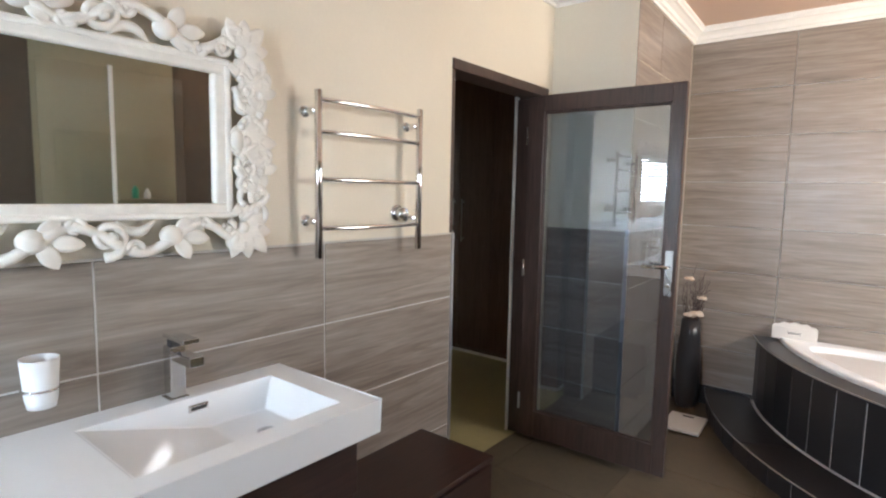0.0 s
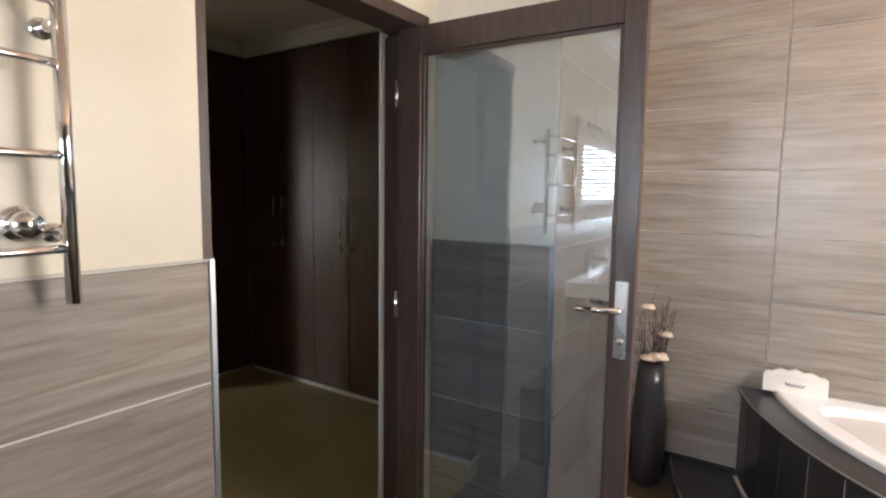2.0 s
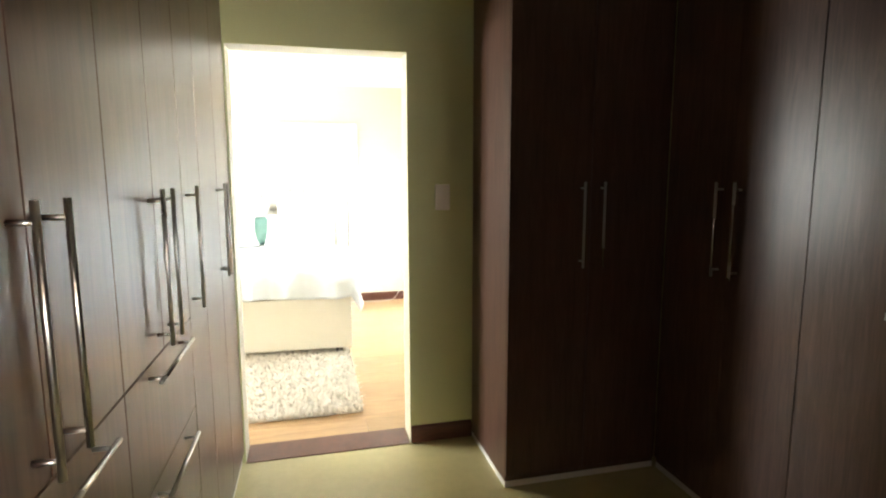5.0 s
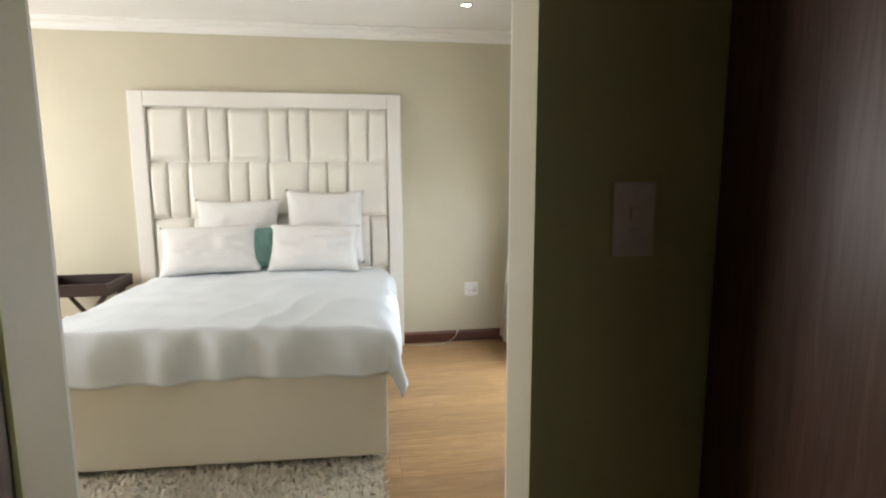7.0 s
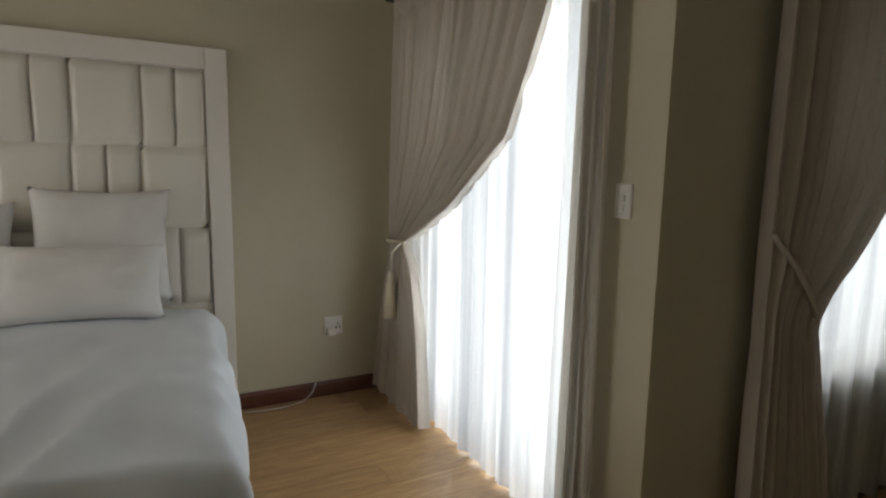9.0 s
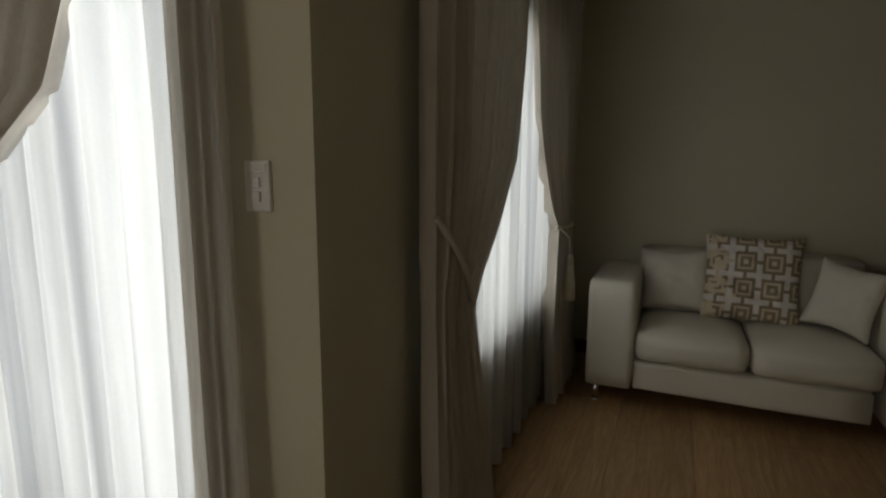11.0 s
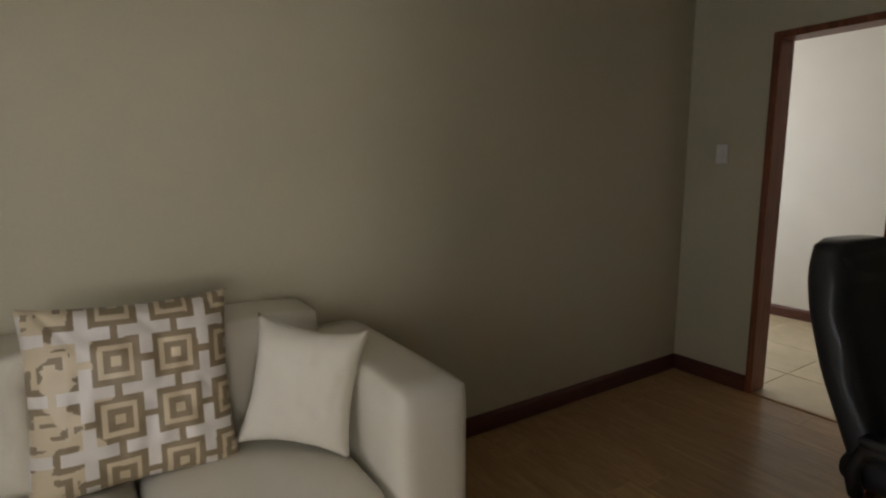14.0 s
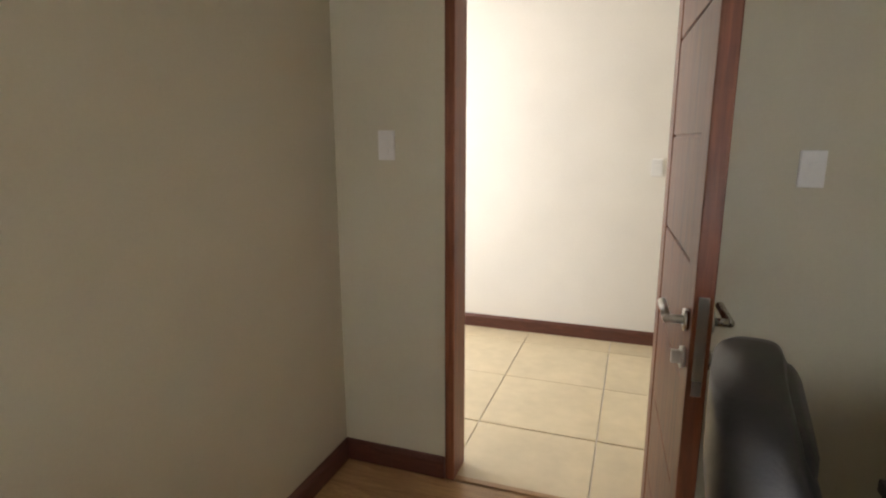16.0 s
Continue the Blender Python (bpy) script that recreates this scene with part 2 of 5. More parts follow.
RUG = material("shaggy_rug", (0.80, 0.74, 0.64), 0.95, var=0.12, grain=90, blotch=20, bumps=0.4)
PLASTIC = material("white_plastic", (0.80, 0.79, 0.76), 0.35, var=0.01, grain=100, bumps=0.02)
DARK_WOOD = wood("espresso_wood", (0.025, 0.015, 0.013), (0.06, 0.035, 0.03), (2, 14, 14), 0.4)
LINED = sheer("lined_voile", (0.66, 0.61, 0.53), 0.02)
BLACK_LEATHER = material("black_leather", (0.022, 0.022, 0.025), 0.38, var=0.15, grain=180, bumps=0.3)
BLACK_PLASTIC = material("black_plastic", (0.02, 0.02, 0.022), 0.45, var=0.1, grain=120, bumps=0.1)
GRAVEL = material("outside_paving", (0.45, 0.42, 0.38), 0.9, var=0.12, grain=20, bumps=0.3)


# ---- building helpers ----
def mesh_of(name, bm, mat, smooth=False):
    bmesh.ops.recalc_face_normals(bm, faces=bm.faces)
    me = bpy.data.meshes.new(name)
    bm.to_mesh(me)
    bm.free()
    for m in mat if isinstance(mat, (list, tuple)) else [mat]:
        me.materials.append(m)
    if smooth:
        me.polygons.foreach_set("use_smooth", [True] * len(me.polygons))
    return me


def part(name, bm, mat, parent=None, label="", smooth=False):
    """One mesh object, under a thing or a part."""
    ob = new(name, mesh_of(name, bm, mat, smooth) if isinstance(bm, bmesh.types.BMesh) else bm)
    if parent is not None:
        ob.parent = parent
    return tagged(ob, label)


def thing(name, at, label, category, group="", turn=0.0):
    ob = new(name)
    ob.empty_display_size = 0.1
    ob.matrix_world = pose(*at, 0, 0, turn)
    return tagged(ob, label, category, group)


def structure(name, bm, mat, label, category, smooth=False):
    return tagged(part(name, bm, mat, None, "", smooth), label, category, "", "structure")


def box(bm, x0, x1, y0, y1, z0, z1, bevel=0.0, seg=2, mi=0):
    m = Matrix.LocRotScale(((x0 + x1) / 2, (y0 + y1) / 2, (z0 + z1) / 2), None, (abs(x1 - x0), abs(y1 - y0), abs(z1 - z0)))
    r = bmesh.ops.create_cube(bm, size=1, matrix=m)
    vs = r["verts"]
    fs = {f for v in vs for f in v.link_faces}
    for f in fs:
        f.material_index = mi
    if bevel:
        es = {e for v in vs for e in v.link_edges}
        bmesh.ops.bevel(bm, geom=list(es), offset=bevel, segments=seg, profile=0.5, affect="EDGES", clamp_overlap=True)
    return bm


def boxes(*specs, bevel=0.0, seg=2):
    bm = bmesh.new()
    for s in specs:
        box(bm, *s, bevel=bevel, seg=seg)
    return bm


def rod(bm, a, b, r, n=12, r2=None):
    a, b = Vector(a), Vector(b)
    d = b - a
    m = Matrix.Translation((a + b) / 2) @ d.to_track_quat("Z", "Y").to_matrix().to_4x4()
    bmesh.ops.create_cone(bm, cap_ends=True, segments=n, radius1=r, radius2=r if r2 is None else r2, depth=d.length, matrix=m)
    return bm


def rods(r, *pairs, n=12):
    bm = bmesh.new()
    for a, b in pairs:
        rod(bm, a, b, r, n)
    return bm


def ball(bm, at, size, n=12):
    bmesh.ops.create_uvsphere(bm, u_segments=n, v_segments=max(6, n // 2), radius=1, matrix=Matrix.LocRotScale(at, None, size))
    return bm


def prism(bm, outline, z0, z1):
    """An upright solid on a plan outline."""
    lo = [bm.verts.new((x, y, z0)) for x, y in outline]
    hi = [bm.verts.new((x, y, z1)) for x, y in outline]
    n = len(lo)
    bm.faces.new(lo[::-1])
    bm.faces.new(hi)
    for i in range(n):
        bm.faces.new((lo[i], lo[(i + 1) % n], hi[(i + 1) % n], hi[i]))
    return bm


def lathe(bm, profile, at=(0, 0, 0), n=24):
    """Turns (radius, height) pairs round the upright axis."""
    rings = []
    for r, z in profile:
        rings.append([bm.verts.new((at[0] + r * math.cos(2 * math.pi * i / n), at[1] + r * math.sin(2 * math.pi * i / n), at[2] + z)) for i in range(n)])
    for p, q in zip(rings, rings[1:]):
        for i in range(n):
            bm.faces.new((p[i], p[(i + 1) % n], q[(i + 1) % n], q[i]))
    bm.faces.new(rings[0][::-1])
    bm.faces.new(rings[-1])
    return bm


def sheet(bm, f, nu, nv, close_u=False):
    """A grid of points f(u, v), u and v from 0 to 1."""
    g = [[bm.verts.new(f(i / nu, j / nv)) for j in range(nv + 1)] for i in range(nu + (0 if close_u else 1))]
    for i in range(nu):
        for j in range(nv):
            p, q = g[i], g[(i + 1) % len(g)]
            bm.faces.new((p[j], q[j], q[j + 1], p[j + 1]))
    return bm


def tube(bm, points, radius, n=8):
    """A round cord along points; radius is a number or a function of 0..1."""
    pts = [Vector(p) for p in points]
    rings = []
    for i, p in enumerate(pts):
        d = (pts[min(i + 1, len(pts) - 1)] - pts[max(i - 1, 0)]).normalized()
        u = d.orthogonal().normalized() if i == 0 else (rings_u - d * rings_u.dot(d)).normalized()
        rings_u = u
        w = d.cross(u)
        r = radius(i / (len(pts) - 1)) if callable(radius) else radius
        rings.append([bm.verts.new(p + (u * math.cos(2 * math.pi * k / n) + w * math.sin(2 * math.pi * k / n)) * r) for k in range(n)])
    for a, b in zip(rings, rings[1:]):
        for k in range(n):
            bm.faces.new((a[k], a[(k + 1) % n], b[(k + 1) % n], b[k]))
    bm.faces.new(rings[0][::-1])
    bm.faces.new(rings[-1])
    return bm


def wall_x(name, x0, x1, y0, y1, z1, holes, mat, label):
    """A wall that runs along x between two faces y0 and y1, with holes (x from, x to, z from, z to)."""
    bm = bmesh.new()
    at = x0
    for a, b, lo, hi in sorted(holes):
        if a > at:
            box(bm, at, a, y0, y1, 0, z1)
        if lo > 0:
            box(bm, a, b, y0, y1, 0, lo)
        if hi < z1:
            box(bm, a, b, y0, y1, hi, z1)
        at = b
    if x1 > at:
        box(bm, at, x1, y0, y1, 0, z1)
    return structure(name, bm, mat, label, "wall")


def wall_y(name, y0, y1, x0, x1, z1, holes, mat, label):
    bm = bmesh.new()
    at = y0
    for a, b, lo, hi in sorted(holes):
        if a > at:
            box(bm, x0, x1, at, a, 0, z1)
        if lo > 0:
            box(bm, x0, x1, a, b, 0, lo)
        if hi < z1:
            box(bm, x0, x1, a, b, hi, z1)
        at = b
    if y1 > at:
        box(bm, x0, x1, at, y1, 0, z1)
    return structure(name, bm, mat, label, "wall")


# ---- structure ----
TOP = 2.78
wall_y("wall_bath_west", -1.3, 3.55, -1.93, -1.80, TOP, [(2.562, 3.49, 0, 2.178)], CREAM, "smooth cream painted wall above wood-look tiles")
bm = prism(bmesh.new(), [(-1.93, 3.55), (-1.295, 3.55), (-1.355, 4.85), (-1.93, 4.85)], 0, TOP)
structure("wall_bath_return", bm, CREAM, "cream painted wall return beside the glazed door", "wall")
wall_x("wall_bath_north", -1.93, 1.5, 4.85, 5.0, TOP, [], GROUT, "wall clad to the ceiling in wood-look tiles")
wall_y("wall_bath_east", -1.5, 5.0, 1.3, 1.6, TOP, [(3.05, 4.35, 1.2, 2.25)], CREAM, "cream painted wall with a window above the bath")
wall_x("wall_bath_south", -1.93, 1.3, -1.6, -1.3, TOP, [(-1.5, 0.0, 1.15, 2.15)], CREAM, "cream painted wall with a blind-covered window")
wall_y("wall_dressing_west", -0.35, 3.62, -5.25, -5.09, TOP, [(2.598, 3.495, 0, 2.165)], OLIVE, "painted wall with the opening to the bedroom")
wall_y("wall_dressing_face", 1.97, 5.17, -5.09, -5.085, 2.72, [(2.598, 3.495, 0, 2.165)], GREEN, "green painted dressing-room wall round the bedroom opening")
wall_x("wall_dressing_south", -5.09, -1.93, 1.85, 1.97, TOP, [], GREEN, "plain wall behind the fitted wardrobes")
bm = prism(bmesh.new(), [(-5.25, 3.62), (-5.09, 3.62), (-5.09, 5.17), (-5.0, 5.17), (-5.0, 5.46), (-5.12, 5.46)], 0, TOP)
structure("wall_bed_east", bm, OLIVE, "olive-beige wall between bedroom opening and study corner", "wall")
wall_x("wall_study_south", -5.0, -2.05, 5.17, 5.46, TOP, [], OLIVE, "plain painted wall behind the desk")
wall_y("wall_bed_west", -0.35, 4.85, -8.9, -8.75, TOP, [], OLIVE, "olive-beige painted wall behind the headboard")
wall_x("wall_bed_north", -8.75, -6.80, 4.58, 4.83, TOP, [(-8.35, -6.92, 0, 2.2)], OLIVE, "olive-beige wall with a glazed door behind voile")
wall_x("wall_bed_south", -8.9, -5.09, -0.6, -0.35, TOP, [(-8.2, -6.4, 0.8, 2.1)], OLIVE, "plain wall with a window")
wall_y("wall_study_west", 4.58, 7.82, -6.80, -6.56, TOP, [(5.25, 7.0, 0.65, 2.1)], OLIVE, "olive-beige wall with a curtained window")
wall_x("wall_study_north", -6.56, -2.05, 7.667, 7.82, TOP, [], OLIVE, "olive-beige painted wall behind the sofa")
wall_y("wall_study_east", 5.0, 7.82, -2.17, -2.05, TOP, [(6.33, 7.16, 0, 2.082)], OLIVE, "olive-beige wall with the entrance door")
wall_y("wall_hall_east", 5.0, 9.3, -0.21, -0.05, TOP, [], HALL, "bright cream hall wall")
wall_x("wall_hall_north", -2.05, -0.21, 9.05, 9.2, TOP, [(-1.9, -0.3, 0.6, 2.3)], HALL, "unseen cream hall wall with an added window")
wall_y("wall_hall_west", 7.82, 9.2, -2.17, -2.05, TOP, [], HALL, "cream hall wall")
wall_x("wall_hall_south", -2.05, -0.05, 5.0, 5.12, TOP, [], HALL, "cream hall wall")


def slab(name, x0, x1, y0, y1, z0, z1, mat, label, category):
    return structure(name, boxes((x0, x1, y0, y1, z0, z1)), mat, label, category)


slab("floor_bath", -1.93, 1.6, -1.6, 5.0, -0.15, 0, FLOOR_GROUT, "grouted bed of the bathroom floor tiles", "floor")
slab("floor_dressing", -5.17, -1.93, 1.85, 5.17, -0.15, 0, KHAKI_FLOOR, "plain khaki dressing-room floor", "floor")
slab("floor_bed", -8.9, -5.17, -0.6, 7.82, -0.15, -0.012, SKIRT, "underlay of the laminate boards", "floor")
slab("floor_study", -5.17, -2.16, 5.17, 7.82, -0.15, -0.012, SKIRT, "underlay of the laminate boards", "floor")
slab("floor_hall", -2.16, -0.05, 5.0, 9.2, -0.15, -0.01, GROUT, "grouted bed of the hall tiles", "floor")
slab("ceiling_bath", -1.93, 1.6, -1.6, 5.0, 2.76, 2.9, TAUPE, "taupe painted bathroom ceiling", "ceiling")
slab("ceiling_dressing", -5.17, -1.93, 1.85, 5.17, 2.72, 2.9, WHITE, "white dressing-room ceiling", "ceiling")
slab("ceiling_bed", -8.9, -5.17, -0.6, 4.83, 2.64, 2.9, WHITE, "white bedroom ceiling", "ceiling")
slab("ceiling_study", -6.8, -2.11, 4.83, 7.82, 2.64, 2.9, WHITE, "white study ceiling", "ceiling")
slab("ceiling_hall", -2.05, -0.21, 5.12, 9.05, 2.43, 2.75, WHITE, "white hall ceiling", "ceiling")
slab("ground", -1500, 1500, -1500, 1500, -0.3, -0.2, GRAVEL, "pale paving and ground outside the windows", "ground")


# ---- mouldings ----
def moulding(name, path, profile, mat, label, category, closed=False):
    """A profile of (out, up) pairs swept along plan points with mitred corners; it stands out to the right of the way walked."""
    bm = bmesh.new()
    pts = [Vector((x, y, 0)) for x, y, _ in path]
    zs = [p[2] for p in path]
    rings = []
    for i, p in enumerate(pts):
        ways = []
        if i > 0 or closed:
            ways.append((p - pts[i - 1]).normalized())
        if i < len(pts) - 1 or closed:
            ways.append((pts[(i + 1) % len(pts)] - p).normalized())
        sides = [Vector((w.y, -w.x, 0)) for w in ways]
        m = sum(sides, Vector()).normalized()
        m = m / max(0.3, m.dot(sides[0]))
        rings.append([bm.verts.new(p + m * o + Vector((0, 0, zs[i] + u))) for o, u in profile])
    n = len(profile)
    for i in range(len(rings) - (0 if closed else 1)):
        a, b = rings[i], rings[(i + 1) % len(rings)]
        for k in range(n):
            bm.faces.new((a[k], a[(k + 1) % n], b[(k + 1) % n], b[k]))
    if not closed:
        bm.faces.new(rings[0][::-1])
        bm.faces.new(rings[-1])
    return structure(name, bm, mat, label, category)


CORNICE = [(0.003, 0.0), (0.016, 0.0), (0.018, 0.018), (0.030, 0.022), (0.034, 0.045), (0.062, 0.060), (0.078, 0.062), (0.080, 0.078), (0.092, 0.084), (0.092, 0.099), (0.003, 0.099)]
moulding("cornice_dressing", [(-1.93, 2.578, 2.62), (-5.09, 2.60, 2.62), (-5.09, 3.86, 2.62), (-4.51, 3.86, 2.62), (-4.51, 4.687, 2.62), (-1.93, 4.687, 2.62)], CORNICE, WHITE, "stepped white plaster cornice above the wardrobes", "cornice")
moulding("cornice_bath", [(-1.8, -1.3, 2.66), (-1.8, 3.55, 2.66), (-1.295, 3.55, 2.66), (-1.355, 4.85, 2.66), (1.3, 4.85, 2.66)], CORNICE, WHITE, "white plaster cornice along the bathroom ceiling", "cornice")
moulding("cornice_bed", [(-8.75, -0.35, 2.555), (-8.75, 4.58, 2.555), (-6.56, 4.58, 2.555), (-6.56, 7.667, 2.555), (-2.17, 7.667, 2.555), (-2.17, 5.46, 2.555), (-5.12, 5.46, 2.555), (-5.25, 3.62, 2.555), (-5.25, -0.35, 2.555)], [(o, u * 0.85) for o, u in CORNICE], WHITE, "white plaster cornice round the bedroom", "cornice")
SKIRTING = [(0.002, 0.002), (0.020, 0.002), (0.020, 0.080), (0.014, 0.092), (0.008, 0.100), (0.002, 0.100)]


def skirting(path):
    return moulding("baseboard", [(x, y, 0) for x, y in path], SKIRTING, SKIRT, "dark reddish-brown wooden skirting board", "skirting")


skirting([(-8.75, -0.35), (-8.75, 1.45)])
skirting([(-8.75, 3.545), (-8.75, 4.58), (-8.36, 4.58)])
skirting([(-6.91, 4.58), (-6.56, 4.58), (-6.56, 7.667), (-2.17, 7.667), (-2.17, 7.178)])
skirting([(-2.17, 6.31), (-2.17, 5.46), (-5.12, 5.46), (-5.25, 3.62), (-5.25, 3.50)])
skirting([(-5.25, 2.595), (-5.25, -0.35)])
skirting([(-5.09, 3.497), (-5.09, 3.858)])
skirting([(-0.21, 9.05), (-0.21, 5.12)])


# ---- small fittings ----
def light_switch(at, out, w, h, label, rockers):
    """A wall switch; out is the way that its plate faces, in degrees round z from +x."""
    t = thing("light_switch", at, label, "light switch", "wall switches", out)
    part("plate", boxes((-0.001, 0.011, -w / 2, w / 2, -h / 2, h / 2), bevel=0.004), PLASTIC, t)
    part("cover", boxes((0.011, 0.014, -w / 2 + 0.007, w / 2 - 0.007, h * 0.28, h / 2 - 0.006), bevel=0.001), PLASTIC, t)
    for k in range(rockers):
        z = h * 0.08 - k * h * 0.28
        part("rocker", boxes((0.011, 0.017, -0.011, 0.011, z - 0.012, z + 0.012), bevel=0.002), PLASTIC, t)
    return t


light_switch((-5.085, 3.687, 1.407), 0, 0.082, 0.140, "white two-rocker light switch on the green dressing-room wall", 2)
light_switch((-6.715, 4.58, 1.38), -90, 0.072, 0.118, "white light switch beside the curtained glass door", 2)
light_switch((-2.17, 7.427, 1.44), 180, 0.072, 0.118, "white light switch between sofa wall and entrance door", 2)
light_switch((-2.17, 5.945, 1.37), 180, 0.075, 0.118, "white light switch behind the open wooden door", 1)
light_switch((-0.21, 6.34, 1.27), 180, 0.072, 0.118, "white light switch on the bright hall wall", 1)

socket = thing("wall_socket", (-8.75, 4.143, 0.47), "white plastic wall socket with a plug in it", "socket")
part("plate", boxes((0.0, 0.012, -0.06, 0.06, -0.06, 0.06), bevel=0.004), PLASTIC, socket)
part("rocker", boxes((0.012, 0.018, -0.045, -0.025, 0.02, 0.045), bevel=0.002), PLASTIC, socket)
part("plug", boxes((0.012, 0.06, -0.045, 0.005, -0.055, -0.01), bevel=0.006), PLASTIC, socket, "white three-pin plug")
# Black pieces laid on the plate for the shade inside its holes.
for dy, dz in ((0.03, 0.01), (0.018, -0.015), (0.042, -0.015)):
    part("pin_hole", boxes((0.0121, 0.0128, dy - 0.004, dy + 0.004, dz - 0.006, dz + 0.006)), BLACK_PLASTIC, socket)
pts = [(-8.715, 4.02, 0.108), (-8.70, 3.99, 0.05), (-8.68, 3.93, 0.012), (-8.66, 3.84, 0.006), (-8.655, 3.75, 0.006), (-8.66, 3.65, 0.006), (-8.68, 3.57, 0.006)]
tagged(part("cable", tube(bmesh.new(), pts, 0.0035, 6), PLASTIC, None, "", True), "thin white cable lying on the laminate floor", "cable")

dl = thing("downlight", (-8.0, 3.945, 2.64), "small round recessed ceiling downlight, switched on", "ceiling light")
part("trim_ring", lathe(bmesh.new(), [(0.046, -0.002), (0.046, -0.008), (0.036, -0.010), (0.036, -0.002)], n=28), CHROME, dl, "", True)
part("lamp", lathe(bmesh.new(), [(0.034, -0.001), (0.034, -0.005)], n=20), glow("lamp_glow", (1.0, 0.95, 0.85), 8.0), dl, "glowing lamp")


# ---- bathroom: glazed door ----
def lever_set(parent, x, y, z, side, way):
    """A lever on a plate: side is +1 or -1 along y, way the lever's turn along x."""
    plate = part("lock_plate", boxes((x - 0.02, x + 0.02, y, y + side * 0.006, z - 0.12, z + 0.12), bevel=0.002), STEEL, parent, "brushed steel lock plate")
    bm = rod(bmesh.new(), (x, y, z + 0.035), (x, y + side * 0.05, z + 0.035), 0.009)
    rod(bm, (x, y + side * 0.048, z + 0.035), (x + way * 0.125, y + side * 0.048, z + 0.033), 0.010)
    ball(bm, (x, y + side * 0.048, z + 0.035), (0.0102, 0.0102, 0.0102))
    part("lever", bm, CHROME, plate, "chrome lever handle", True)
    bm = rod(bmesh.new(), (x, y, z - 0.065), (x, y + side * 0.012, z - 0.065), 0.010)
    part("key_cylinder", bm, CHROME, plate, "", True)
    for dz in (0.108, -0.108):
        part("screw", rod(bmesh.new(), (x, y, z + dz), (x, y + side * 0.0075, z + dz), 0.004, 8), CHROME, plate)


fr = structure("door_1", boxes((-1.935, -1.803, 2.562, 2.592, 0, 2.13), (-1.995, -1.79, 3.478, 3.492, 0, 2.13), (-1.935, -1.79, 2.562, 3.492, 2.13, 2.18), bevel=0.003), BROWN_FRAME, "brown wooden door frame round the bathroom doorway", "door frame")
leaf = thing("glazed_door", (-1.882, 3.445, 0), "dark brown wooden door with one tall tinted glass pane, standing open", "door", turn=2.0)
DX, SL, SR_ = 0.888, 0.100, 0.066
for n, b in (("stile", (0.0, SL, -0.02, 0.02, 0.03, 2.135)), ("stile", (DX - SR_, DX, -0.02, 0.02, 0.03, 2.135)), ("rail", (SL, DX - SR_, -0.02, 0.02, 2.036, 2.135)), ("rail", (SL, DX - SR_, -0.02, 0.02, 0.03, 0.20))):
    part(n, boxes(b, bevel=0.003), BROWN_FRAME, leaf)
gl = part("pane", boxes((SL - 0.002, DX - SR_ + 0.002, -0.003, 0.003, 0.198, 2.038)), DOOR_GLASS, leaf, "tinted glass pane")
gl.visible_shadow = False
for b in ((SL, SL + 0.012, -0.012, -0.004, 0.2, 2.036), (DX - SR_ - 0.012, DX - SR_, -0.012, -0.004, 0.2, 2.036), (SL + 0.012, DX - SR_ - 0.012, -0.012, -0.004, 2.024, 2.036), (SL + 0.012, DX - SR_ - 0.012, -0.012, -0.004, 0.2, 0.212)):
    part("glazing_bead", boxes(b, bevel=0.002), BROWN_FRAME, leaf)
lever_set(leaf, DX - 0.036, -0.02, 1.15, -1, -1)
lever_set(leaf, DX - 0.036, 0.02, 1.15, 1, -1)
for z in (0.25, 1.1, 1.9):
    part("hinge", rods(0.007, ((-0.004, -0.024, z - 0.05), (-0.004, -0.024, z + 0.05))), STEEL, leaf, "steel hinge", True)
structure("trim", boxes((-2.008, -1.996, 3.462, 3.50, 0, 2.15)), WHITE, "white plaster edge beside the wardrobes", "trim")
structure("trim", boxes((-1.807, -1.786, 2.572, 2.585, 0, 1.36)), ALU, "aluminium tile edge trim at the doorway", "trim")
structure("trim", boxes((-1.302, -1.281, 3.535, 3.549, 0, 1.36)), ALU, "aluminium tile edge trim on the wall return", "trim")

# ---- bathroom: towel rail ----
rail = thing("towel_rail", (-1.80, 1.98, 1.312), "polished chrome heated towel rail with four bars", "towel rail")
for y in (-0.262, 0.265):
    part("post", rods(0.013, ((0.08, y, 0.0), (0.08, y, 0.583)), n=16), CHROME, rail, "", True)
    for z in (0.13, 0.515):
        part("wall_bracket", rods(0.012, ((0.0, y, z), (0.08, y, z))), CHROME, rail, "", True)
        part("rosette", rods(0.020, ((0.0, y, z), (0.006, y, z)), n=20), CHROME, rail, "", True)
for z in (0.105, 0.277, 0.441, 0.550):
    pts = [(0.08 + 0.03 * (1 - (2 * k / 12 - 1) ** 2), -0.262 + 0.527 * k / 12, z) for k in range(13)]
    part("bar", tube(bmesh.new(), pts, 0.0085, 10), CHROME, rail, "", True)
part("valve", rods(0.024, ((0.0, 0.212, 0.15), (0.05, 0.212, 0.15)), n=20), CHROME, rail, "chrome wall valve", True)
part("valve_rosette", rods(0.034, ((0.0, 0.212, 0.15), (0.008, 0.212, 0.15)), n=24), CHROME, rail, "", True)

